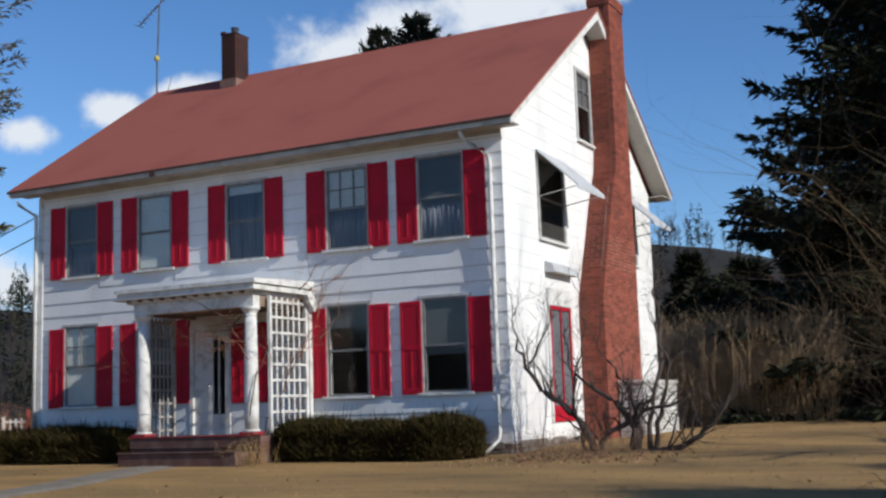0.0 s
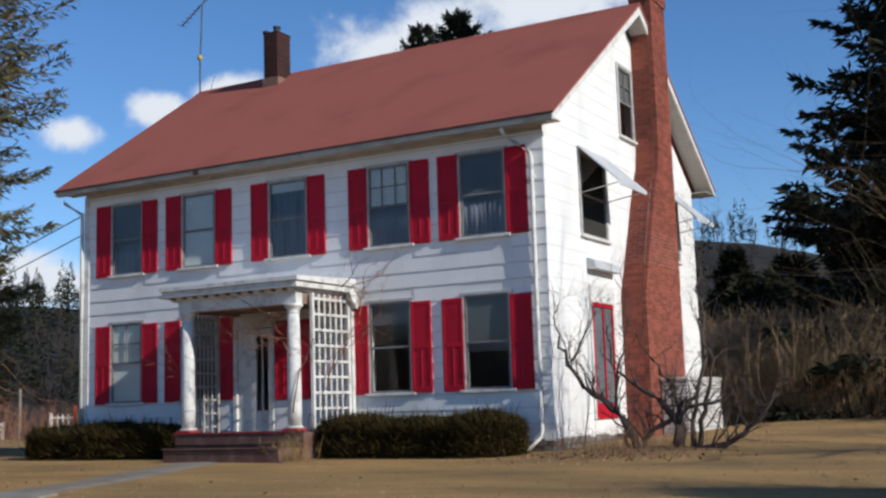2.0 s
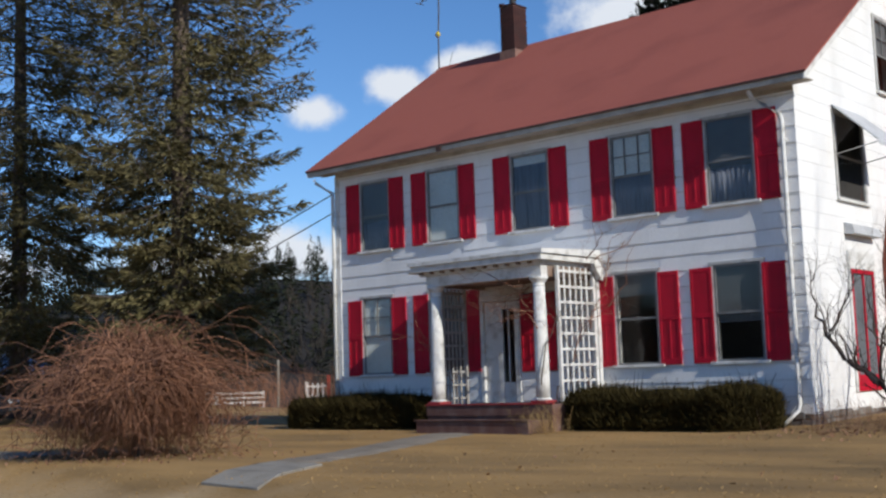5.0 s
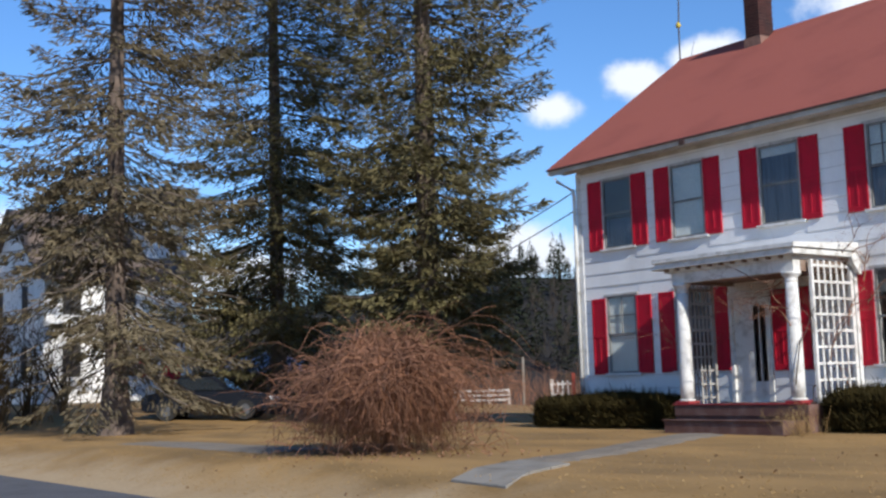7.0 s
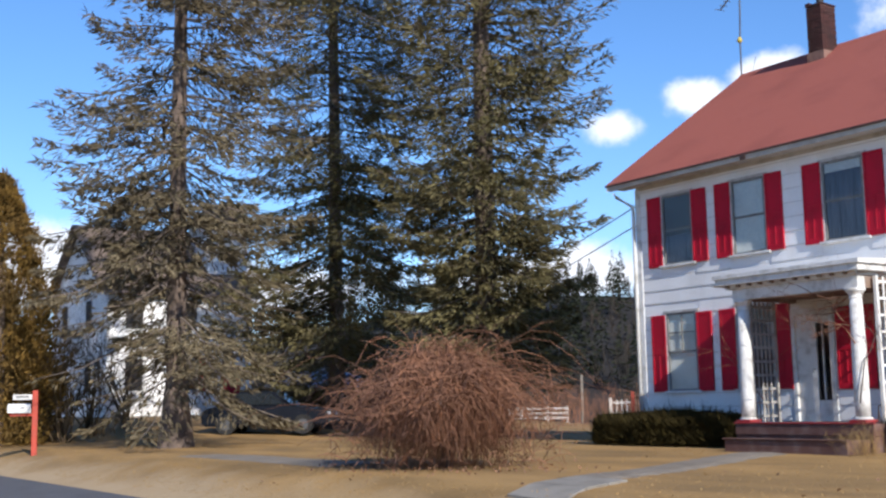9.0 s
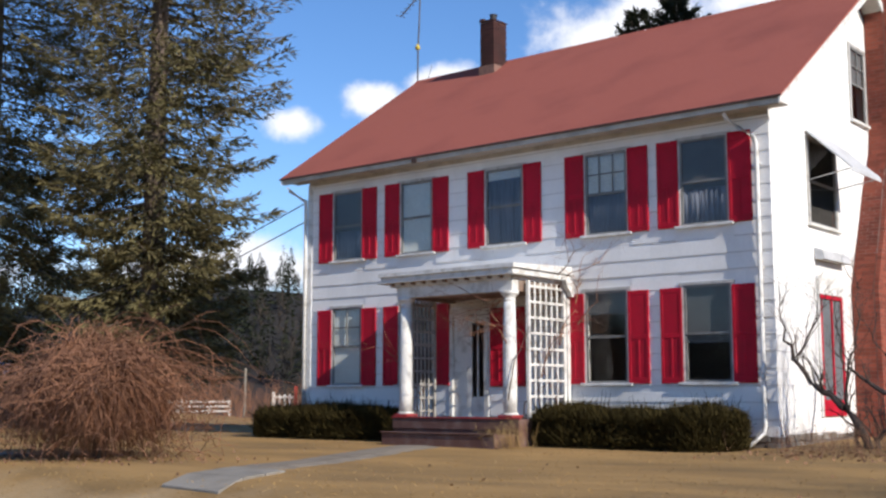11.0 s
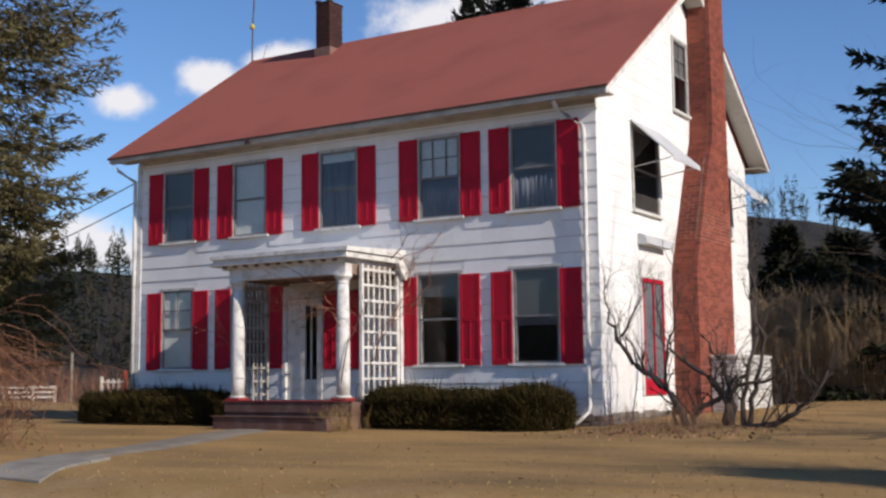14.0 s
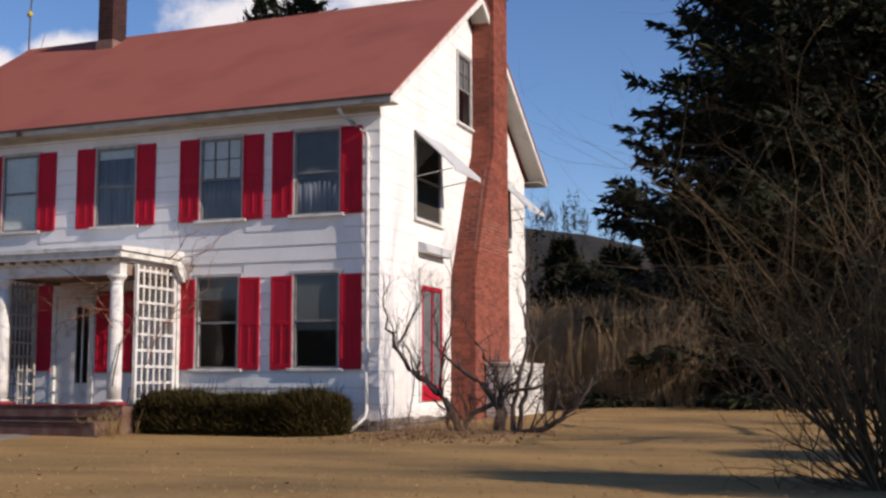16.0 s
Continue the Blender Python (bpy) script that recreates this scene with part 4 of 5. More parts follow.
def sprays(base, way, length, width, rng):
    """Narrow four-cornered leaves: from each base along its way."""
    n = len(base)
    side = unit(np.cross(way, unit(rng.normal(size=(n, 3))))) * (width / 2)[:, None]
    tip = base + way * length[:, None]
    mid = base + way * (length * 0.45)[:, None]
    return np.stack([base, mid + side, tip, mid - side], 1).reshape(-1, 3)


def leaf_mesh(quads, mat):
    me = bpy.data.meshes.new("leaves")
    n = len(quads) // 4
    me.vertices.add(4 * n)
    me.vertices.foreach_set("co", quads.astype(np.float32).ravel())
    me.loops.add(4 * n)
    me.loops.foreach_set("vertex_index", np.arange(4 * n, dtype=np.int32))
    me.polygons.add(n)
    me.polygons.foreach_set("loop_start", np.arange(0, 4 * n, 4, dtype=np.int32))
    me.update()
    me.validate()
    me.materials.append(mat)
    return me


def conifer(name, label, x, y, h, r, needles, seed, foot=0.06, levels=70, per=7, dense=80, trunk_r=0.36, droop=0.55, taper=1.0, leaf=(0.34, 0.075), dead=0.0, group="", tilt=0.0, category="tree", skirt=1.0):
    """A spruce: tapered trunk, whorls of drooping limbs that lift at the tip, and many narrow needle sprays."""
    rng = np.random.default_rng(seed)
    z0 = ground_z(x, y) - 0.1
    tree = thing(name, label, category, group, at=(x, y, z0))
    tr = Tubes()
    pts, rad = [], []
    for i in range(14):
        t = i / 13
        pts.append(Vector((0.10 * math.sin(3 * t + seed) * h / 20 + tilt * t, 0.08 * math.sin(4 * t + 2 * seed), h * t)))
        rad.append(trunk_r * (1 - t) ** 0.8 + 0.02 + trunk_r * 0.75 * max(0, 1 - t * 22) ** 2)
    tr.add(pts, rad, 10)
    part("trunk", tr.mesh(BARK), BARK, tree, "grey-brown tapering trunk")
    limbs, quads = Tubes(), []
    for lv in range(levels):
        t = foot + (1 - foot) * (lv + rng.uniform(-0.3, 0.3)) / levels
        t = min(max(t, foot), 0.985)
        cx = np.array(pts[min(13, int(t * 13))])
        cx[2] = h * t
        env = r * min(1.0, (1 - t) * 1.9 * taper + 0.05) * (0.72 + 0.28 * min(1.0, (t - foot) * 8 + 0.25)) * (skirt + (1 - skirt) * sm(0.10, 0.36, t))
        for k in range(per):
            az = rng.uniform(0, 2 * math.pi)
            ln = env * rng.uniform(0.55, 1.12)
            up = 0.55 * t ** 2 - 0.30 * (1 - t) + rng.uniform(-0.12, 0.12)
            s = np.linspace(0, 1, 7)
            horiz = np.array([math.cos(az), math.sin(az)])
            bend = rng.uniform(-0.15, 0.15)
            rad_ = ln * s
            dz = ln * (up * s - droop * 0.55 * s ** 2 * (1 - t * 0.6) + 0.34 * s ** 4)
            line = np.stack([cx[0] + horiz[0] * rad_ - horiz[1] * bend * ln * s ** 2, cx[1] + horiz[1] * rad_ + horiz[0] * bend * ln * s ** 2, cx[2] + dz], 1)
            limbs.add([Vector(p) for p in line[::2]], [0.012 + 0.030 * ln / r * (1 - q) for q in (0, 0.35, 0.7, 1.0)], 3)
            if t < dead and rng.random() < 0.55:
                m = int(dense * 0.16)
            else:
                m = int(dense * (0.35 + 0.65 * ln / r) * (1.35 if t < 0.34 else 0.85))
            q = rng.uniform(0.06, 1.0, m) ** 0.8
            i0 = np.minimum((q * 6).astype(int), 5)
            fr = (q * 6 - i0)[:, None]
            base = line[i0] * (1 - fr) + line[i0 + 1] * fr
            ahead = unit(line[i0 + 1] - line[i0])
            across = np.array([-horiz[1], horiz[0], 0.0]) * rng.choice([-1, 1], m)[:, None]
            off = rng.uniform(0, 1, m)[:, None] * (0.34 * ln * (1.05 - q) + 0.10)[:, None]
            base = base + across * off + ahead * off * 0.6 - np.array([0, 0, 1.0]) * off * rng.uniform(0.05, 0.55, m)[:, None]
            way = unit(ahead * 0.8 + across * 0.7 + np.array([0, 0, 1.0]) * rng.uniform(-0.85, 0.30, m)[:, None] + 0.25 * rng.normal(size=(m, 3)))
            quads.append(sprays(base, way, leaf[0] * rng.uniform(0.6, 1.3, m), leaf[1] * rng.uniform(0.7, 1.4, m), rng))
    tagged(part("branchwork", limbs.mesh(BARK_SHRUB if needles is NEEDLE_SHADED else BARK_PALE), BARK_PALE, tree, "pale bare branchwork"), kind="stuff")
    tagged(part("crown", leaf_mesh(np.concatenate(quads), needles), needles, tree, "drooping needle sprays"), kind="stuff")
    return tree


conifer("spruce_tree", "tall sparse browned spruce with visible grey trunk beside the road", -22.3, -6.6, 23.5, 3.7, NEEDLE_BROWN, 21, foot=0.085, levels=62, per=5, dense=255, trunk_r=0.29, droop=0.95, taper=0.95, leaf=(0.26, 0.046), dead=0.22, group="roadside spruces")
conifer("spruce_tree", "tall dense dull-green spruce on the lawn", -29.5, 2.3, 30.0, 4.8, NEEDLE, 22, skirt=1.05, foot=0.06, levels=104, per=5, dense=285, trunk_r=0.30, droop=0.6, taper=1.1, leaf=(0.26, 0.048), dead=0.10, group="roadside spruces")
conifer("spruce_tree", "tall dense dull-green spruce beside the farmhouse lawn", -18.9, 1.4, 25.0, 3.6, NEEDLE, 23, skirt=0.75, foot=0.085, levels=104, per=5, dense=215, trunk_r=0.36, droop=0.55, taper=1.15, leaf=(0.26, 0.048), dead=0.10, group="roadside spruces", tilt=0.3)
# its unlit near side is carried by the needle colour
conifer("spruce_tree", "huge spruce towering over the thicket, needles toned for shade", 7.3, 17.5, 27.0, 8.5, NEEDLE_SHADED, 24, foot=0.03, levels=150, per=8, dense=350, trunk_r=0.5, droop=0.75, taper=0.58, leaf=(0.36, 0.112))
conifer("spruce_tree", "dark spruce whose top shows over the roof", -14.2, 20.6, 16.3, 2.2, NEEDLE_SHADED, 25, levels=52, per=9, dense=95, taper=2.0, leaf=(0.3, 0.07), group="spruces behind the house")
conifer("spruce_tree", "dark spruce whose top shows over the roof", -12.9, 21.4, 16.8, 2.5, NEEDLE_SHADED, 26, levels=52, per=9, dense=95, taper=2.0, leaf=(0.3, 0.07), group="spruces behind the house")
# out of view; added so that its shadow crosses the lawn
conifer("spruce_tree", "unseen roadside spruce added to shade the lawn", 27.0, -10.7, 13.0, 3.2, NEEDLE_SHADED, 27, levels=40, per=6, dense=60, leaf=(0.5, 0.12))
conifer("spruce_tree", "dark spruce at the edge of the thicket", 15.5, 22.5, 22.0, 6.0, NEEDLE_SHADED, 28, levels=60, per=8, dense=150, taper=0.75, leaf=(0.5, 0.14))
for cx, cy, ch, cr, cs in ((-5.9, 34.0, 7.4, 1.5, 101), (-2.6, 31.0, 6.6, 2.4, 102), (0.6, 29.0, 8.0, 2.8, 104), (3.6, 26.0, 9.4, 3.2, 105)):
    conifer("spruce_tree", "dark spruce behind the brush thicket", cx, cy, ch, cr, NEEDLE_SHADED, cs, levels=34, per=8, dense=120, trunk_r=0.2, taper=1.1, leaf=(0.45, 0.13), group="spruces behind the thicket")


def arborvitae(x, y, h, r, seed):
    """A narrow flame-shaped evergreen of upright leaf fans."""
    rng = np.random.default_rng(seed)
    z0 = ground_z(x, y) - 0.05
    tree = thing("arborvitae", "flame-shaped golden-green arborvitae with browned sides", "tree", "arborvitae pair", at=(x, y, z0))
    t = Tubes()
    t.add([Vector((0, 0, 0)), Vector((0.05, 0, h * 0.5)), Vector((0, 0, h * 0.95))], [0.22, 0.12, 0.02], 8)
    part("trunk", t.mesh(BARK), BARK, tree)
    clumps, each = 620, 78
    n = clumps * each
    q = rng.uniform(0.02, 1, clumps) ** 1.15
    az = rng.uniform(0, 2 * math.pi, clumps)
    wide = r * np.minimum(1, (1 - q) * 1.7) ** 0.85 * (0.80 + 0.20 * np.minimum(1, q * 6)) * rng.uniform(0.55, 1.08, clumps)
    heart = np.stack([wide * np.cos(az), wide * np.sin(az), h * q * 0.96], 1)
    heart, az = np.repeat(heart, each, 0), np.repeat(az, each)
    size = np.repeat(rng.uniform(0.16, 0.40, clumps) * (1.15 - 0.85 * q), each)[:, None]
    base = heart + rng.normal(size=(n, 3)) * size * np.array([0.75, 0.75, 1.0])
    base[:, 2] = np.maximum(base[:, 2], 0.1)
    way = unit(np.stack([0.55 * np.cos(az), 0.55 * np.sin(az), 0.7 * np.ones(n)], 1) + 0.55 * rng.normal(size=(n, 3)))
    tagged(part("crown", leaf_mesh(sprays(base, way, rng.uniform(0.12, 0.30, n), rng.uniform(0.03, 0.07, n), rng), NEEDLE_GOLD), NEEDLE_GOLD, tree, "upright golden-green leaf fans"), kind="stuff")


arborvitae(-35.2, -9.9, 10.3, 2.3, 31)
arborvitae(-31.0, -9.2, 9.0, 2.1, 32)
arborvitae(-38.5, -9.0, 8.0, 2.4, 33)


def hedge(name, label, x0, x1, y0, y1, top, seed):
    """A low clipped-and-grown-out yew: dark wood inside, spiky shoots outside."""
    rng = np.random.default_rng(seed)
    z0 = ground_z((x0 + x1) / 2, y0) - 0.03
    hd = thing(name, label, "hedge", "hedges along the front")
    t = Tubes()
    rs_ = random.Random(seed)
    for i in range(40):
        x = x0 + 0.25 + (x1 - x0 - 0.5) * i / 39
        a = Vector((x, (y0 + y1) / 2 + rs_.uniform(-0.1, 0.1), z0))
        for k in range(3):
            b = a + Vector((rs_.uniform(-0.3, 0.3), rs_.uniform(-0.4, 0.4), (top - z0) * rs_.uniform(0.6, 0.9)))
            t.add([a, a.lerp(b, 0.5) + Vector((0, 0, 0.06)), b], [0.018, 0.013, 0.005], 4)
    part("stems", t.mesh(YEW_CORE), YEW_CORE, hd, "dark inner stems")
    n = int(12500 * (x1 - x0))
    u = rng.uniform(0, 1, n)
    th = rng.uniform(-0.35, math.pi + 0.35, n)
    x = x0 + (x1 - x0) * u
    lump = 1 + 0.07 * np.sin(x * 2.3 + seed) + 0.04 * np.sin(x * 5.1) + 0.05 * rng.normal(size=n)
    endf = np.minimum(1, np.minimum(u, 1 - u) * (x1 - x0) / 0.5) ** 0.5
    deep = rng.uniform(0.5, 1.0, n) ** 0.35
    hy, hz = (y1 - y0) / 2 * endf * lump * deep, (top - z0) * (0.75 + 0.25 * endf) * lump * deep
    sq = lambda v: np.sign(v) * np.abs(v) ** 0.82
    base = np.stack([x, (y0 + y1) / 2 - hy * sq(np.cos(th)), z0 + 0.05 + np.maximum(0, hz * (0.55 + 0.40 * sq(np.sin(th)))) * np.where(np.sin(th) < 0, rng.uniform(0.05, 1, n), 1)], 1)
    low = rng.random(n) < 0.5
    base[low, 2] = z0 + 0.03 + (base[low, 2] - z0) * rng.uniform(0.02, 1, low.sum())
    way = unit(np.stack([0.3 * rng.normal(size=n), -0.55 * np.cos(th) + 0.3 * rng.normal(size=n), 0.75 + 0.4 * rng.normal(size=n)], 1))
    ln = rng.uniform(0.07, 0.19, n)
    tall = rng.random(n) < 0.022
    ln[tall] *= 2.4
    tagged(part("foliage", leaf_mesh(sprays(base, way, ln, rng.uniform(0.009, 0.019, n), rng), YEW), YEW, hd, "dark olive yew shoots"), kind="stuff")


hedge("yew_hedge", "low dark yew hedge under the lower windows", -4.35, -0.18, -1.45, -0.30, 0.99, 41)
hedge("yew_hedge", "low dark yew hedge beside the porch steps", -11.7, -7.35, -1.45, -0.30, 0.97, 42)


def grow(tubes, p, way, length, radius, depth, rnd, wander=0.35, fork=(2, 3), shrink=0.68, lift=0.1, sides=5, tips=None):
    """Branches on from p, each limb bent and forked into thinner ones."""
    n = 5 if depth > 1 else 3
    pts, rad = [p.copy()], [radius]
    d = way.normalized()
    for i in range(n):
        d = (d + Vector((rnd.gauss(0, wander), rnd.gauss(0, wander), rnd.gauss(0, wander) + lift)) * 0.5).normalized()
        pts.append(pts[-1] + d * (length / n))
        rad.append(radius * (1 - 0.45 * (i + 1) / n) if depth else radius * (1 - 0.8 * (i + 1) / n))
    tubes.add(pts, rad, sides if depth > 2 else 4 if depth > 1 else 3)
    if tips is not None and depth == 0:
        tips.append(pts[-1])
    if depth:
        for k in range(rnd.randint(*fork)):
            i = n if k == 0 else rnd.randint(1, n)
            q = (d + Vector((rnd.gauss(0, 0.6), rnd.gauss(0, 0.6), rnd.gauss(0, 0.45)))).normalized()
            grow(tubes, pts[i], q, length * shrink * rnd.uniform(0.75, 1.2), rad[i] * 0.72, depth - 1, rnd, wander, fork, shrink, lift, sides, tips)


def bare_shrub(name, label, x, y, stems, mat, seed, group="", category="shrub", stretch=(1, 1, 1), thin=1.0):
    """A many-stemmed leafless shrub; each stem: way, length, radius, depth of forking."""
    rnd = random.Random(seed)
    z0 = ground_z(x, y) - 0.08
    sh = thing(name, label, category, group, at=(x, y, z0))
    for way, length, radius, depth, wander, lift in stems:
        t = Tubes()
        grow(t, Vector((rnd.uniform(-0.18, 0.18), rnd.uniform(-0.18, 0.18), 0)), Vector(way), length, radius * thin, depth, rnd, wander, (2, 3), 0.66, lift)
        part("stem", t.mesh(mat), mat, sh)
    sh.scale = stretch
    return sh


rs1 = random.Random(52)
def gnarled_shrub(x, y, limbs, seed):
    """Thick crooked limbs, each a bent line of (across, out, up, radius), with forking twigs all along."""
    rnd = random.Random(seed)
    sh = thing("gnarled_shrub", "gnarled leafless shrub with thick dark stems by the gable wall", "shrub", at=(x, y, ground_z(x, y) - 0.06))
    for limb in limbs:
        t = Tubes()
        pts = [Vector(p[:3]) for p in limb]
        fine, rad = [], []
        for (p, q), (r0, r1) in zip(zip(pts, pts[1:]), zip([l[3] for l in limb], [l[3] for l in limb][1:])):
            for k in range(3):
                f = k / 3
                fine.append(p.lerp(q, f) + Vector((rnd.gauss(0, 0.022), rnd.gauss(0, 0.022), rnd.gauss(0, 0.015))))
                rad.append((r0 + (r1 - r0) * f) * rnd.uniform(0.85, 1.2))
        fine.append(pts[-1])
        rad.append(limb[-1][3])
        t.add(fine, rad, 7)
        for i in range(2, len(fine)):
            d = (fine[i] - fine[i - 1]).normalized()
            for k in range(rnd.choice((0, 1, 1, 2)) if i < len(fine) - 1 else 3):
                way = d * 0.5 + Vector((rnd.gauss(0, 0.55), rnd.gauss(0, 0.4), 0.75 + rnd.gauss(0, 0.35)))
                grow(t, fine[i], way, rnd.uniform(0.28, 0.62), max(0.007, rad[i] * 0.42), 3 if rnd.random() < 0.55 else 2, rnd, 0.42, (2, 3), 0.72, 0.10, 4)
        part("stem", t.mesh(BARK_SHRUB), BARK_SHRUB, sh)
    return sh


gnarled_shrub(1.50, 0.0, [
    [(0, 0, 0, 0.075), (-0.14, -0.05, 0.40, 0.062), (-0.54, -0.12, 0.88, 0.050), (-0.86, -0.16, 1.10, 0.042), (-1.14, -0.20, 1.48, 0.034), (-1.20, -0.20, 1.80, 0.022), (-1.32, -0.22, 2.35, 0.008)],
    [(-1.14, -0.20, 1.48, 0.026), (-0.90, -0.15, 1.80, 0.018), (-0.66, -0.1, 2.25, 0.008)],
    [(0.05, 0.05, 0, 0.06), (0.16, 0.08, 0.28, 0.05), (0.52, 0.1, 0.50, 0.045), (0.85, 0.1, 0.70, 0.036), (1.30, 0.12, 0.78, 0.026), (1.62, 0.12, 0.95, 0.012)],
    [(0.66, 0.12, 0, 0.085), (0.66, 0.10, 0.42, 0.07), (0.42, 0.05, 0.85, 0.045), (0.04, 0.0, 1.06, 0.034), (-0.40, 0.05, 1.42, 0.024), (-0.50, 0.1, 1.95, 0.010)],
    [(0.70, 0.14, 0, 0.06), (0.74, 0.10, 0.55, 0.05), (0.62, 0.05, 1.05, 0.034), (0.36, 0.05, 1.40, 0.022), (0.10, 0.05, 1.75, 0.010)],
    [(0.95, -0.1, 0.02, 0.065), (1.45, -0.15, 0.10, 0.055), (1.85, -0.2, 0.28, 0.046), (2.10, -0.2, 0.55, 0.030), (2.35, -0.2, 0.95, 0.012)],
    [(1.0, 0.15, 0, 0.05), (1.06, 0.15, 0.48, 0.04), (1.22, 0.15, 0.95, 0.03), (1.28, 0.15, 1.45, 0.022), (1.05, 0.2, 1.95, 0.015), (1.15, 0.2, 2.5, 0.007)],
    [(0.85, 0.2, 0, 0.05), (0.88, 0.4, 0.7, 0.04), (0.92, 0.9, 1.5, 0.032), (0.86, 1.2, 2.2, 0.024), (0.78, 1.3, 3.0, 0.015), (0.90, 1.3, 3.7, 0.007)],
    [(-0.2, 0.1, 0, 0.04), (-0.35, 0.1, 0.6, 0.03), (-0.40, 0.15, 1.2, 0.022), (-0.2, 0.2, 1.9, 0.014), (-0.15, 0.2, 2.6, 0.006)]], 51)
bare_shrub("bare_shrub", "large leafless multi-stemmed shrub at the lawn edge", 8.35, -7.1,
           [((rs1.uniform(-0.85, 0.4), rs1.uniform(-0.35, 0.35), 1.0), rs1.uniform(1.3, 2.3), rs1.uniform(0.012, 0.024), 4, 0.24, 0.05) for i in range(46)] +
           [((-1.0, rs1.uniform(-0.4, 0.4), rs1.uniform(0.10, 0.45)), rs1.uniform(0.55, 0.9), rs1.uniform(0.014, 0.022), 4, 0.26, 0.04) for i in range(12)], BRUSH_TAN, 53)
for sx, sy, cnt, hh, sd in ((6.4, 7.0, 9, 1.7, 56), (5.2, 9.8, 9, 1.6, 57), (7.6, 3.2, 9, 1.7, 58), (8.1, -1.2, 8, 1.6, 59), (7.4, 10.5, 12, 2.0, 66)):
    bare_shrub("bare_shrub", "dark leafless brush under the huge spruce", sx, sy,
               [((rs1.uniform(-0.8, 0.6), rs1.uniform(-0.6, 0.4), 1.0), hh * rs1.uniform(0.7, 1.1), 0.024, 4, 0.28, 0.04) for i in range(cnt)], BRUSH_DARK, sd, "brush under the spruce")
bare_shrub("bare_shrub", "leafless brown shrub beside the far house corner", -14.2, 6.0,
           [((rs1.uniform(-0.5, 0.5), rs1.uniform(-0.4, 0.4), 1.0), rs1.uniform(0.8, 1.1), 0.03, 3, 0.2, 0.06) for i in range(9)], BARK_PALE, 54)
bare_shrub("bare_shrub", "leafless grey shrub before the neighbouring house", -32.5, -4.5,
           [((rs1.uniform(-0.5, 0.5), rs1.uniform(-0.4, 0.4), 1.0), rs1.uniform(1.5, 2.2), 0.06, 4, 0.2, 0.06) for i in range(8)], BARK_SHRUB, 55)
for sx, sy, sd in ((-29.5, -7.6, 67), (-31.2, -6.2, 68)):
    bare_shrub("bare_shrub", "tall leafless brown brush between the arborvitae and the spruce", sx, sy,
               [((rs1.uniform(-0.5, 0.5), rs1.uniform(-0.5, 0.6), 1.0), rs1.uniform(1.6, 2.6), 0.035, 4, 0.22, 0.05) for i in range(14)], BRUSH_TAN, sd, "brush before the neighbouring house")

# two leafless trees out of view, added for their shadows on gable and lawn
bare_shrub("unseen_bare_tree", "unseen leafless tree added to dapple the gable wall", 16.0, -1.75,
           [((rs1.uniform(-0.22, 0.22), rs1.uniform(-0.18, 0.18), 1.0), 3.4, 0.12, 4, 0.16, 0.10) for i in range(3)], BARK, 63, category="tree", stretch=(1, 1, 1.75))
bare_shrub("unseen_bare_tree", "unseen leafless tree added for thin shadows over the lawn", 24.0, -5.6,
           [((rs1.uniform(-0.3, 0.3), rs1.uniform(-0.3, 0.3), 1.0), 3.2, 0.12, 5, 0.18, 0.08) for i in range(3)], BARK, 60, category="tree", stretch=(1, 1, 1.5))

# two more spruces out of view, added only to shade the lawn
conifer("spruce_tree", "unseen roadside spruce added to shade the lawn", 25.5, -10.0, 11.7, 3.0, NEEDLE_SHADED, 29, levels=36, per=6, dense=55, leaf=(0.5, 0.12))
conifer("spruce_tree", "unseen spruce added to shade the lawn edge", 21.0, -5.5, 8.5, 2.4, NEEDLE_SHADED, 30, levels=30, per=6, dense=50, leaf=(0.45, 0.11))

# weeping tree on the lawn
rnd = random.Random(61)
wx, wy = -7.82, -7.72
weep = thing("weeping_cherry", "low russet weeping tree with twigs hanging to the lawn", "tree", at=(wx, wy, ground_z(wx, wy) - 0.05))
weep.scale = (1.10, 1.10, 1.08)
t = Tubes()
t.add([Vector((0, 0, 0)), Vector((0.05, 0.03, 0.6)), Vector((0.0, 0.05, 1.25))], [0.11, 0.085, 0.06], 8)
hubs = []
for i in range(34):
    az = rnd.uniform(0, 6.283)
    ln = rnd.uniform(0.25, 1.35)
    a = Vector((0, 0, rnd.uniform(0.9, 1.3)))
    b = Vector((math.cos(az) * ln, math.sin(az) * ln, 2.05 - 0.78 * ln ** 1.1 - rnd.uniform(0, 0.36)))
    t.add([a, a.lerp(b, 0.5) + Vector((0, 0, 0.16)), b], [0.035, 0.025, 0.012], 5)
    hubs += [a.lerp(b, f) + Vector((0, 0, 0.16 * (1 - abs(2 * f - 1)))) for f in (0.35, 0.6, 0.8, 1.0)]
part("trunk", t.mesh(BARK_SHRUB), BARK_SHRUB, weep, "short dark trunk and arching limbs")
t = Tubes()
tufts = [(rnd.uniform(0, 6.283), rnd.uniform(0.5, 1.0)) for i in range(11)]
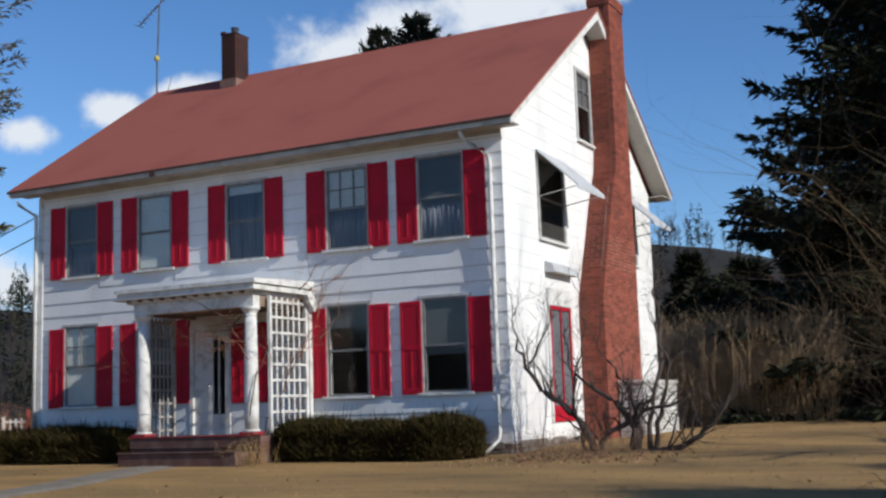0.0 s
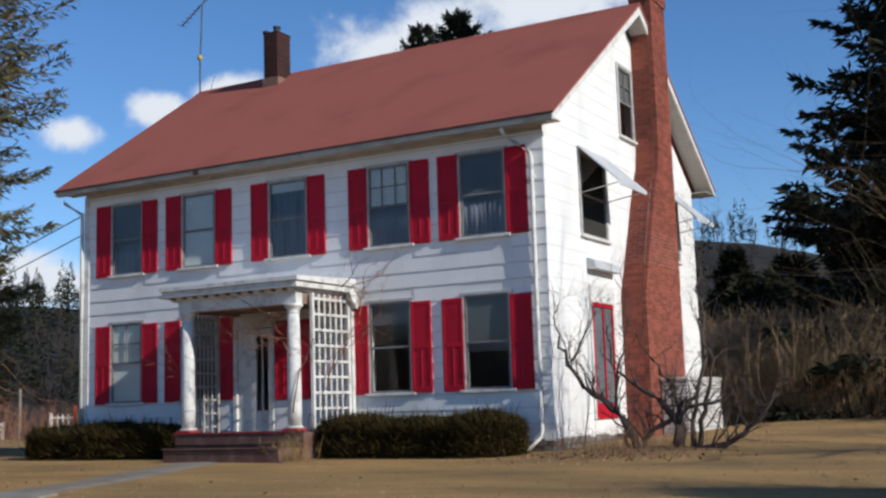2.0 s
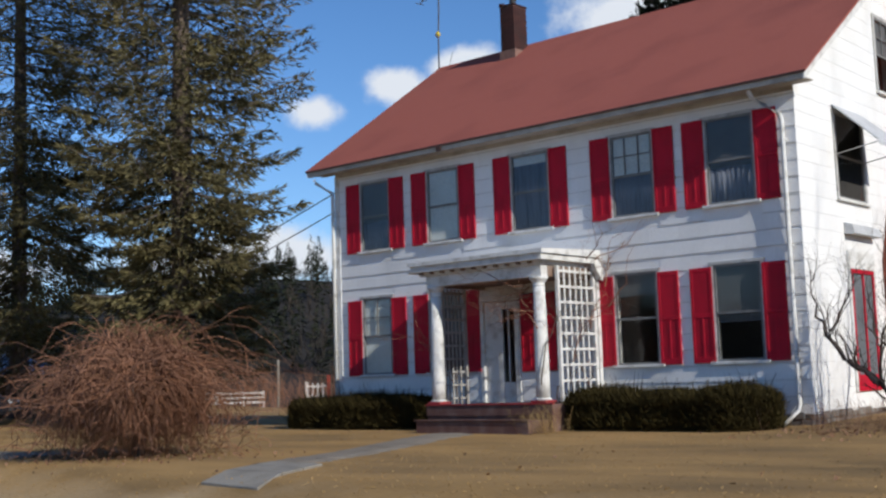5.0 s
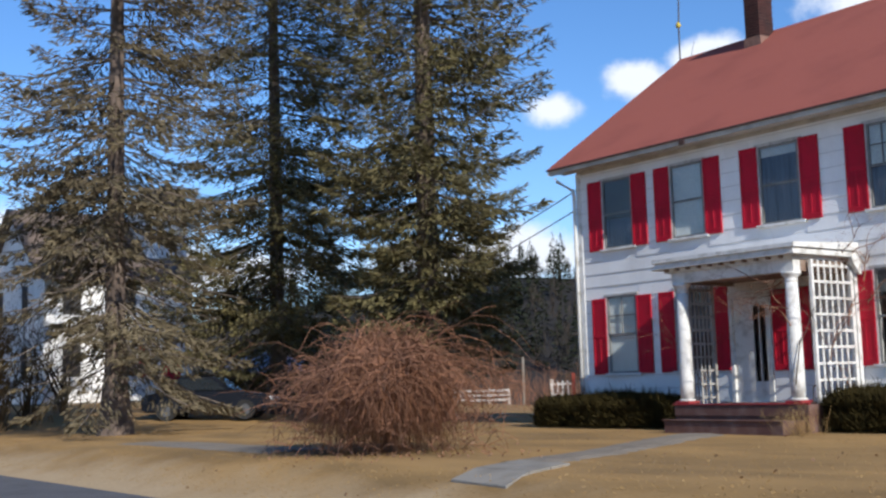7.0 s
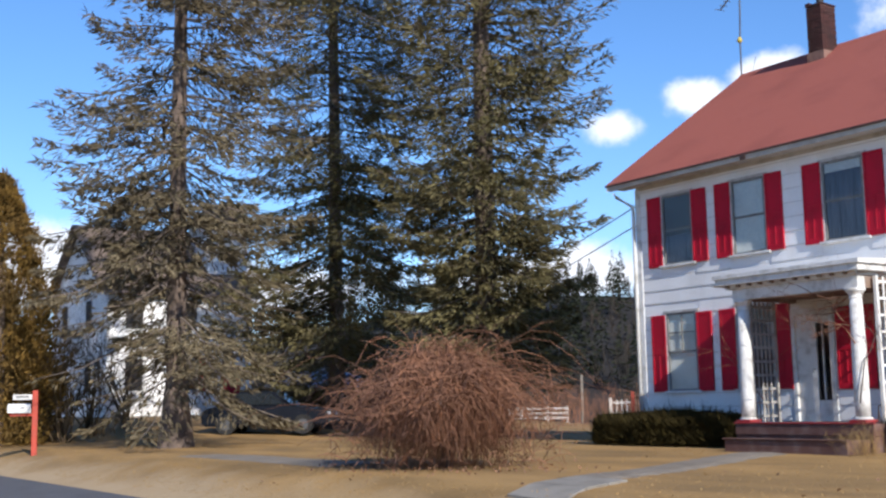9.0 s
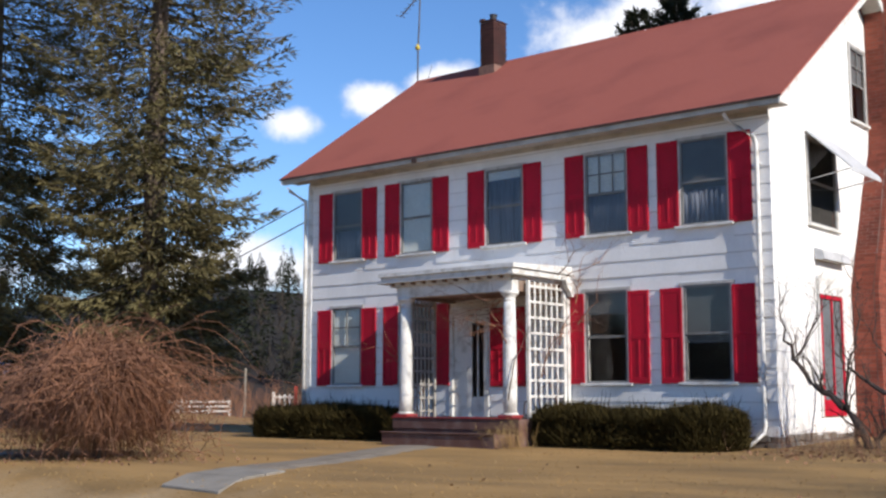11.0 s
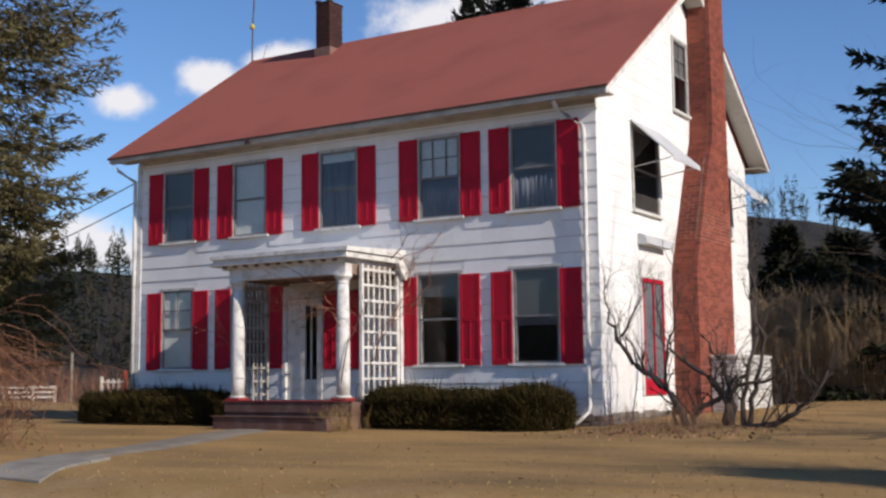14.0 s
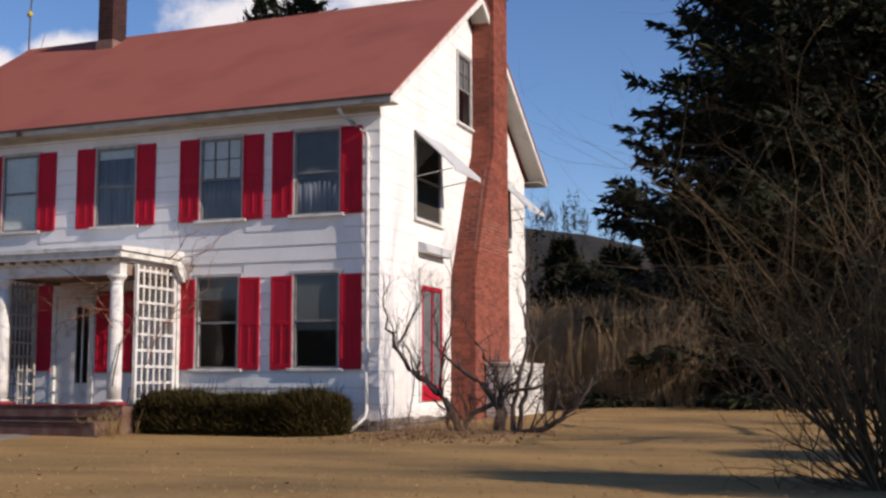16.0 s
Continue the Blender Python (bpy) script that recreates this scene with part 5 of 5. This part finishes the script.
for i in range(2500):
    a = rnd.choice(hubs) + Vector((rnd.gauss(0, 0.10), rnd.gauss(0, 0.10), rnd.gauss(0, 0.06)))
    az = math.atan2(a.y, a.x) + rnd.gauss(0, 1.1)
    bias = 1.0
    if i % 3 == 0:
        az, bias = rnd.choice(tufts)
        az, bias = az + rnd.gauss(0, 0.16), 1.0 + bias
    out = rnd.uniform(0.1, 0.72) if rnd.random() < 0.82 else rnd.uniform(0.7, 1.7)
    rise = rnd.uniform(0.0, 0.18) if rnd.random() < 0.8 else rnd.uniform(0.18, 0.5)
    out, rise = out * (0.75 + 0.35 * bias if bias > 1 else 0.85), rise * bias
    ro = math.hypot(a.x, a.y) + out
    end = max(0.0, 0.46 * (ro - 0.95)) + abs(rnd.gauss(0, 0.34))
    o = Vector((math.cos(az), math.sin(az), 0))
    ph = rnd.uniform(0, 6.28)
    pts = []
    for k in range(6):
        s = k / 5
        z = a.z + rise * 4 * s * (1 - s) - max(0.1, a.z - end) * s ** 1.5
        w = 0.11 * math.sin(ph + 5 * s)
        pts.append(Vector((a.x, a.y, 0)) + o * (out * s ** 0.8) + Vector((-o.y, o.x, 0)) * w + Vector((0, 0, max(0.03, z))))
    t.add(pts, [0.0072, 0.0064, 0.0055, 0.0046, 0.0037, 0.002], 3)
    if i % 2 == 0:
        q = pts[rnd.randint(1, 3)]
        e = q + Vector((rnd.gauss(0, 0.16), rnd.gauss(0, 0.16), rnd.uniform(-0.15, 0.26)))
        t.add([q, q.lerp(e, 0.5) + Vector((0, 0, 0.03)), e], [0.005, 0.004, 0.002], 3)
for i in range(900):
    az, rr, up = rnd.uniform(0, 6.283), 1.75 * rnd.random() ** 0.6, rnd.random()
    p = Vector((rr * math.cos(az), rr * math.sin(az), 0.12 + up * max(0.3, 2.0 - 0.55 * rr)))
    d = Vector((rnd.gauss(0, 0.6) + 0.5 * math.cos(az), rnd.gauss(0, 0.6) + 0.5 * math.sin(az), rnd.gauss(0.1, 0.6))).normalized()
    ln = rnd.uniform(0.2, 0.62)
    q = p + d * ln * 0.5 + Vector((0, 0, 0.05))
    t.add([p, q, q + d * ln * 0.5 - Vector((0, 0, 0.12 * ln))], [0.007, 0.005, 0.002], 3)
tagged(part("twig_curtain", t.mesh(RUST_TWIG), RUST_TWIG, weep, "russet hanging twigs"), kind="stuff")

# bare vines over the porch
vines = thing("porch_vine", "leafless brown vine trailing over the porch and wall", "vine")
rnd = random.Random(71)
for i, (p, way, ln) in enumerate([((-4.1, -1.5, 0.9), (0, 0.1, 1), 1.3), ((-4.0, -1.1, 0.9), (0, 0.1, 1), 1.3), ((-4.25, -1.75, 1.2), (0, 0, 1), 1.2), ((-4.4, -1.75, 2.8), (-1, 0, -0.1), 0.8), ((-4.3, -1.78, 2.5), (-1, 0, 0.2), 0.8),
                                  ((-4.6, -1.72, 2.9), (-1, 0.1, -0.3), 0.7), ((-3.95, -0.6, 3.5), (0.6, 0.1, 0.5), 0.6), ((-3.9, -0.08, 3.0), (0.5, 0, 1), 0.7), ((-3.8, -0.1, 3.3), (0.2, 0, 1), 0.6), ((-7.0, -1.2, 0.9), (0.1, 0.1, 1), 1.1),
                                  ((-7.0, -0.8, 0.9), (0.1, -0.1, 1), 1.2), ((-4.45, -1.80, 2.6), (-1, 0, 0.5), 0.8), ((-4.5, -1.82, 3.0), (-1, -0.05, -0.2), 1.0), ((-4.25, -1.78, 2.2), (-0.8, 0, 0.6), 0.7),
                                  ((-4.05, -1.0, 1.6), (0.1, 0.1, 1), 0.9), ((-4.05, -0.4, 2.2), (0.2, 0, 1), 0.8), ((-3.98, -0.25, 3.5), (0.9, 0, 0.4), 0.7), ((-3.8, -0.15, 2.6), (0.5, 0, 1), 0.7), ((-4.6, -1.5, 3.0), (-1, 0.3, -0.4), 0.8), ((-4.0, -0.5, 1.0), (0, 0, 1), 1.3)]):
    t = Tubes()
    grow(t, Vector(p), Vector(way), ln, 0.013, 4, rnd, 0.45, (2, 3), 0.72, 0.03, 4)
    part("tendril", t.mesh(BARK_SHRUB if i < 3 else RUST_TWIG), RUST_TWIG, vines)


def stalks(name, label, category, spots, height, lean, mat, seed, radius=0.006, twigs=2):
    """Many thin upright stems with a few side twigs, as one growth."""
    rnd = random.Random(seed)
    t = Tubes()
    for x, y in spots:
        h = rnd.uniform(*height)
        z = ground_z(x, y) - 0.05
        p = Vector((x, y, z))
        d = Vector((rnd.gauss(0, lean), rnd.gauss(0, lean), 1)).normalized()
        b = p + d * h * 0.55 + Vector((rnd.gauss(0, 0.06), rnd.gauss(0, 0.06), 0)) * h
        c = b + (d + Vector((rnd.gauss(0, lean), rnd.gauss(0, lean), 0))) * h * 0.45
        t.add([p, b, c], [radius * h, radius * 0.7 * h, radius * 0.2 * h], 3)
        for k in range(twigs):
            f = rnd.uniform(0.35, 0.9)
            q = p.lerp(b, f / 0.55) if f < 0.55 else b.lerp(c, (f - 0.55) / 0.45)
            e = q + Vector((rnd.gauss(0, 0.16), rnd.gauss(0, 0.16), rnd.uniform(0.10, 0.28))) * h
            t.add([q, q.lerp(e, 0.5) + Vector((0, 0, -0.01 * h)), e], [radius * 0.45 * h, radius * 0.35 * h, radius * 0.12 * h], 3)
    return tagged(new(name, t.mesh(mat)), label, category, kind="stuff")


rnd = random.Random(81)
spots = [(rnd.uniform(-9, 3.7), 11.0 + abs(rnd.gauss(0, 2.4))) for i in range(4200)]
stalks("brush_thicket", "dense tan thicket of bare brush behind the house", "thicket", spots, (1.6, 3.2), 0.18, THICKET, 82, 0.0042, 3)
spots = [(rnd.uniform(-44, -20), 12 + rnd.uniform(0, 22)) for i in range(1400)]
stalks("red_brush", "low reddish brush beyond the lawn", "brush", spots, (0.8, 2.0), 0.2, RUST_TWIG, 83, 0.006, 3)
spots = [(-4.05 + rnd.gauss(0, 0.22), -2.15 + rnd.gauss(0, 0.15)) for i in range(150)]
stalks("dry_weeds", "dry straw weeds beside the porch steps", "weeds", spots, (0.2, 0.62), 0.35, BLADE, 84, 0.008, 2)
spots = [(1.5 + rnd.gauss(0, 0.8), -0.9 + rnd.gauss(0, 0.7)) for i in range(420)]
stalks("dry_weeds", "dry brown weeds at the foot of the gable wall", "weeds", [s for s in spots if s[0] > 0.15], (0.12, 0.6), 0.4, LEAF_LITTER, 85, 0.006, 3)

# ---- fence, post and sign beyond the lawn ----
fz = ground_z(-38, 19.5)
fence = thing("rail_fence", "short run of white three-rail fence beyond the lawn", "fence", at=(-38.9, 18.2, fz))
fence.scale = (1, 1, 0.72)
fence.rotation_euler[2] = radians(50)
for x in (-2.6, -1.3, 0.0, 1.3, 2.3):
    part("post", boxes((x - 0.06, x + 0.06, -0.06, 0.06, -0.1, 1.15), bevel=0.01), FENCE, fence)
for z in (0.35, 0.68, 1.0):
    part("rail", boxes((-2.65, 2.35, -0.085, -0.06, z - 0.075, z + 0.075), bevel=0.006), FENCE, fence)
gate = thing("garden_gate", "small faded red and white gate beside the fence", "gate", at=(-35.4, 21.8, fz))
gate.rotation_euler[2] = radians(50)
for x in (-0.55, 0.55):
    part("post", boxes((x - 0.08, x + 0.08, -0.08, 0.08, -0.1, 1.5 if x > 0 else 1.2), bevel=0.01), SIGN_RED if x > 0 else FENCE, gate)
for z in (0.4, 0.9):
    part("rail", boxes((-0.47, 0.47, -0.03, 0.0, z, z + 0.1)), FENCE, gate)
for x in (-0.25, 0.0, 0.25):
    part("picket", boxes((x - 0.04, x + 0.04, -0.05, -0.031, 0.2, 1.1)), FENCE, gate)
pole = thing("wooden_pole", "slim weathered grey pole beyond the lawn", "pole", at=(-37.0, 20.6, fz))
part("shaft", lathe([(0.075, -0.1), (0.07, 1.2), (0.06, 2.3)], 8), CONCRETE, pole)
part("cap", lathe([(0.07, 2.30), (0.07, 2.34), (0.02, 2.38)], 8), CONCRETE, pole)

sign = thing("mailbox_post", "red post with white box and white name board by the road", "mailbox", at=(-23.5, -10.05, ground_z(-23.5, -10.05)))
sign.rotation_euler[2] = radians(72)
part("post", boxes((-0.07, 0.07, -0.07, 0.07, -0.2, 1.68), bevel=0.01), SIGN_RED, sign, "faded red wooden post")
part("arm", boxes((-0.62, -0.07, -0.035, 0.035, 1.02, 1.09)), SIGN_RED, sign)
bx = part("box", prism([(-0.12, 1.10), (0.12, 1.10), (0.12, 1.26), (0.07, 1.34), (-0.07, 1.34), (-0.12, 1.26)], "x", -0.66, -0.10), FENCE, sign, "white metal box")
part("flap", boxes((-0.675, -0.661, -0.11, 0.11, 1.11, 1.30)), FENCE, bx)
part("name_board", boxes((-0.55, -0.071, -0.012, 0.012, 1.44, 1.58), bevel=0.004), FENCE, sign, "small white board")
part("lettering_bar", boxes((-0.48, -0.16, -0.018, -0.0125, 1.50, 1.53)), IRON, sign, "dark unreadable bar")

# ---- neighbouring house ----
nb = thing("neighbour_house", "white two-storey house with brown roof beyond the spruces", "house", at=(-46.0, 1.3, 0.75))
NX, NY, NE, NR = 4.1, 3.4, 5.9, 9.2
part("wall", prism([(-NX, 0.3), (NX, 0.3), (NX, NE), (0, NR - 0.25), (-NX, NE)], "y", -NY, -NY + 0.2), WHITE, nb, "white gable wall")
part("wall", prism([(-NX, 0.3), (NX, 0.3), (NX, NE), (0, NR - 0.25), (-NX, NE)], "y", NY - 0.2, NY), WHITE, nb)
part("wall", boxes((NX - 0.2, NX - 0.003, -NY + 0.2, NY - 0.2, 0.3, NE)), WHITE, nb, "white side wall")
part("wall", boxes((-NX, -NX + 0.2, -NY + 0.2, NY - 0.2, 0.3, NE)), WHITE, nb)
part("foundation", boxes((-NX + 0.05, NX - 0.05, -NY + 0.05, NY - 0.05, -0.6, 0.3)), STONE, nb)
for s in (-1, 1):
    part("roof", prism([(s * (NX + 0.4), NE - 0.32), (s * (NX + 0.4), NE - 0.22), (0, NR), (0, NR - 0.12)], "y", -NY - 0.4, NY + 0.4), BARK, nb, "brown shingle roof")
for z in (1.4, 4.1):
    for y in (-2.2, 0.3):
        w = part("window", boxes((NX - 0.002, NX + 0.03, y - 0.5, y + 0.5, z - 0.06, z + 1.46)), TRIM, nb)
        part("pane", boxes((NX + 0.031, NX + 0.036, y - 0.4, y + 0.4, z, z + 1.4)), DARK, w, "window pane coloured as an unlit room")
        for q in (-0.68, 0.68) if z < 2 and y > 0 else ():
            part("shutter", boxes((NX - 0.001, NX + 0.03, y + q - 0.16, y + q + 0.16, z - 0.03, z + 1.43)), RED, w)
for x in (-2.0, 1.6):
    for z in (1.4, 4.1):
        w = part("window", boxes((x - 0.5, x + 0.5, -NY - 0.03, -NY + 0.001, z - 0.06, z + 1.46)), TRIM, nb)
        part("pane", boxes((x - 0.4, x + 0.4, -NY - 0.036, -NY - 0.031, z, z + 1.4)), DARK, w, "window pane coloured as an unlit room")
part("door", boxes((NX - 0.002, NX + 0.04, 1.95, 2.85, 0.4, 2.5), bevel=0.01), RED, nb, "red side door")
part("dormer", boxes((0.6, 3.0, 1.7, 3.7, 6.6, 9.4)), WHITE, nb, "white roof dormer")
part("dormer_roof", prism([(1.4, 9.3), (4.0, 9.3), (2.7, 10.4)], "x", 0.2, 3.3), BARK, nb, "brown dormer roof")

lean = thing("low_shed", "low shed with a slanting blue-grey roof beside the neighbouring house", "shed", at=(-36.5, 4.6, ground_z(-36.5, 4.6)))
part("wall", boxes((-2.0, 1.6, -2.0, 2.4, -0.2, 1.1)), BARK, lean, "dark board walls")
part("roof", prism([(-2.4, 1.98), (2.8, 1.02), (2.8, 1.09), (-2.4, 2.06)], "y", -2.4, 2.8), BLUE_GREY, lean, "slanting blue-grey roof")
part("roof_edge", prism([(-2.42, 1.90), (2.82, 0.92), (2.82, 1.02), (-2.42, 2.0)], "y", -2.46, -2.40), FENCE, lean, "pale roof edge board")


def car(x, y, turn):
    c = thing("parked_car", "dark blue saloon car parked beyond the spruces", "car", at=(x, y, ground_z(x, y)))
    c.rotation_euler[2] = radians(turn)
    body = prism([(-2.1, 0.28), (2.1, 0.28), (2.15, 0.55), (2.05, 0.78), (0.95, 0.92), (-1.55, 0.95), (-2.1, 0.85), (-2.18, 0.5)], "y", -0.86, 0.86)
    bmesh.ops.bevel(body, geom=list(body.edges), offset=0.07, segments=2, affect="EDGES")
    part("body", body, CAR_PAINT, c, smooth=False)
    cab = prism([(-1.5, 0.94), (0.9, 0.90), (0.25, 1.40), (-0.95, 1.42)], "y", -0.72, 0.72)
    bmesh.ops.bevel(cab, geom=list(cab.edges), offset=0.06, segments=2, affect="EDGES")
    cabin = part("cabin", cab, CAR_PAINT, c, "dark cabin")
    part("windscreen", prism([(0.86, 0.955), (0.89, 0.955), (0.30, 1.385), (0.27, 1.375)], "y", -0.62, 0.62), SCREEN, cabin, "sloping glass windscreen")
    for sy in (-0.722, 0.702):
        part("side_window", prism([(-1.25, 0.99), (0.62, 0.97), (0.18, 1.34), (-0.88, 1.35)], "y", sy, sy + 0.02), SCREEN, cabin, "dark side glass")
    for sx in (-1.3, 1.3):
        for sy in (-0.8, 0.8):
            w = bmesh.new()
            bmesh.ops.create_cone(w, cap_ends=True, segments=18, radius1=0.32, radius2=0.32, depth=0.2, matrix=pose(sx, sy, 0.32, 90))
            wh = part("wheel", w, RUBBER, c, "black tyre")
            w = bmesh.new()
            bmesh.ops.create_cone(w, cap_ends=True, segments=14, radius1=0.19, radius2=0.17, depth=0.215, matrix=pose(sx, sy, 0.32, 90))
            part("rim", w, DULL, wh, "dull metal rim")
    for sy in (-0.62, 0.62):
        part("headlight", boxes((2.06, 2.16, sy - 0.16, sy + 0.16, 0.58, 0.72), bevel=0.03), LAMP_GLASS, c, "clear headlight")
    part("bumper", boxes((2.08, 2.22, -0.8, 0.8, 0.34, 0.48), bevel=0.03), IRON, c)


car(-27.9, -1.1, 50)

# ---- slab at the end of the walk ----
slabs = thing("concrete_slabs", "weathered concrete slabs flush with the lawn at the end of the walk", "paving")
e0, e1 = Vector((-3.16, -10.05)), Vector((-2.05, -10.12))
along = Vector((-0.47, 0.88)).normalized()
for k in range(3):
    for m in range(1):
        lo = 0.02 + 0.76 * k
        hi = lo + 0.74
        q = [e0 + along * lo, e1 + along * lo, e1 + along * (hi - 0.02 * k), e0 + along * hi]
        bm = prism([(c.x, c.y) for c in q], "z", -0.12, 0.032)
        for v in bm.verts:
            v.co.z += ground_z(v.co.x, v.co.y)
        bmesh.ops.bevel(bm, geom=list(bm.edges), offset=0.01, segments=1, affect="EDGES")
        part("slab", bm, CONCRETE, slabs)

# ---- far woods and hills ----
rng = np.random.default_rng(91)
AN = 120
hv, hf = [], []


def hill(a, r):
    """Height of the far land at bearing a, distance r."""
    rise = 12.5 + 4.0 * math.sin(2 * a + 0.4) + 2.5 * math.sin(5 * a + 1.1) + 1.0 * math.sin(11 * a)
    rise += 24.0 * math.exp(-((a - 1.86) / 0.26) ** 2) + 11.5 * math.exp(-((a - 2.38) / 0.28) ** 2)
    return -0.5 + rise * sm(95, 230, r)


# The ring runs on behind the camera so the windows reflect dark woods.
RR = [90, 110, 130, 150, 175, 200, 230, 300]
for i in range(AN):
    a = 2 * math.pi * i / AN
    for r in RR:
        hv.append((r * math.cos(a), -18 + r * math.sin(a), hill(a, r)))
for i in range(AN):
    for k in range(len(RR) - 1):
        b, c = i * len(RR), ((i + 1) % AN) * len(RR)
        hf.append((b + k, c + k, c + k + 1, b + k + 1))
tagged(new("hillside", soup(hv, hf, HILL)), "brown wooded hillside, its unseen part added for window reflections", "hill", kind="structure")
n = 3800
ang = rng.uniform(0, 2 * math.pi, n)
far = rng.uniform(92, 235, n)
base = np.stack([far * np.cos(ang), -18 + far * np.sin(ang), [hill(a, r) - 0.3 for a, r in zip(ang, far)]], 1)
tall = rng.uniform(3.5, 6.5, n)
K = 24
q = rng.uniform(0.15, 1, (n, K))
spread = (0.30 * tall)[:, None] * np.sin(np.pi * np.clip(q, 0.05, 0.97)) ** 0.6
tip = base[:, None, :] + np.stack([rng.normal(size=(n, K)) * 0.45 * spread, rng.normal(size=(n, K)) * 0.45 * spread, q * tall[:, None]], 2)
start = base[:, None, :] * np.ones((1, K, 1))
start[:, :, 2] = base[:, None, 2] + q * tall[:, None] * 0.62
start[:, :, :2] = start[:, :, :2] * 0.7 + tip[:, :, :2] * 0.3
tip, start = tip.reshape(-1, 3), start.reshape(-1, 3)
d = tip - start
ln = np.linalg.norm(d, axis=1)
bq = sprays(start, unit(d), ln, rng.uniform(0.08, 0.20, len(ln)), rng)
trunk = sprays(base, np.tile([[0, 0, 1.0]], (n, 1)), tall * 0.7, rng.uniform(0.08, 0.16, n), rng)
tagged(new("far_woods", leaf_mesh(np.concatenate([bq, trunk]), WOODS)), "bare brown woods on the far hillside", "woods", kind="stuff")
# dark conifers standing among them
n = 640
ang = np.concatenate([rng.uniform(0, 2 * math.pi, n - 330), rng.uniform(1.35, 1.70, 60), rng.uniform(1.5, 2.0, 50), rng.uniform(2.25, 2.62, 220)])
far = rng.uniform(115, 215, n)
quads = []
for a, r in zip(ang, far):
    h = rng.uniform(4.5, 9)
    m = 130
    u = rng.uniform(0.03, 1, m)
    az = rng.uniform(0, 2 * math.pi, m)
    rr = (1 - u) * h * 0.20 * rng.uniform(0.3, 1.1, m)
    b = np.stack([r * math.cos(a) + rr * np.cos(az) * 0.5, -18 + r * math.sin(a) + rr * np.sin(az) * 0.5, hill(a, r) + h * u], 1)
    w = unit(np.stack([np.cos(az), np.sin(az), rng.uniform(-0.6, 0.3, m)], 1))
    quads.append(sprays(b, w, rr + 0.2, rng.uniform(0.14, 0.34, m), rng))
tagged(new("far_conifers", leaf_mesh(np.concatenate(quads), NEEDLE_SHADED)), "dark conifers among the far bare woods", "woods", kind="stuff")

# ---- grass, leaves ----
rng = np.random.default_rng(95)
n = 42000
gx = rng.uniform(-26, 14, n)
gy = -10.9 + 24 * rng.random(n) ** 1.5
keep = ~((gx > -11.4) & (gx < 0.3) & (gy > -0.2) & (gy < 9)) & ~((np.abs(gx + 5.0) < 1.1) & (gy > -9.6) & (gy < -2.4))
gx, gy = gx[keep], gy[keep]
n = len(gx)
base = np.stack([gx, gy, [ground_z(a, b) - 0.01 for a, b in zip(gx, gy)]], 1)
K = 2
base = np.repeat(base, K, 0) + np.concatenate([rng.normal(size=(n * K, 2)) * 0.03, np.zeros((n * K, 1))], 1)
way = unit(np.concatenate([rng.normal(size=(n * K, 2)) * 0.85, np.abs(rng.normal(size=(n * K, 1))) * 0.30 + 0.12], 1))
tagged(new("grass_blades", leaf_mesh(sprays(base, way, rng.uniform(0.025, 0.06, n * K), rng.uniform(0.006, 0.012, n * K), rng), BLADE)), "matted dry straw-coloured grass blades", "grass", kind="stuff")
n = 700
lx = np.concatenate([rng.normal(-7.9, 1.2, n // 2), rng.normal(1.7, 0.9, n // 2 - 60), rng.uniform(-12, 8, 60)])
ly = np.concatenate([rng.normal(-8.0, 0.9, n // 2), rng.normal(-1.7, 0.6, n // 2 - 60), rng.uniform(-9, -1.5, 60)])
keep = ~((lx < 0.1) & (ly > -0.1))
lx, ly = lx[keep], ly[keep]
base = np.stack([lx, ly, [ground_z(a, b) + 0.015 for a, b in zip(lx, ly)]], 1)
way = unit(np.concatenate([rng.normal(size=(len(lx), 2)), rng.uniform(-0.05, 0.3, (len(lx), 1))], 1))
tagged(new("fallen_leaves", leaf_mesh(sprays(base, way, rng.uniform(0.04, 0.09, len(lx)), rng.uniform(0.03, 0.06, len(lx)), rng), LEAF_LITTER)), "scattered dead brown leaves on the lawn", "leaves", kind="stuff")
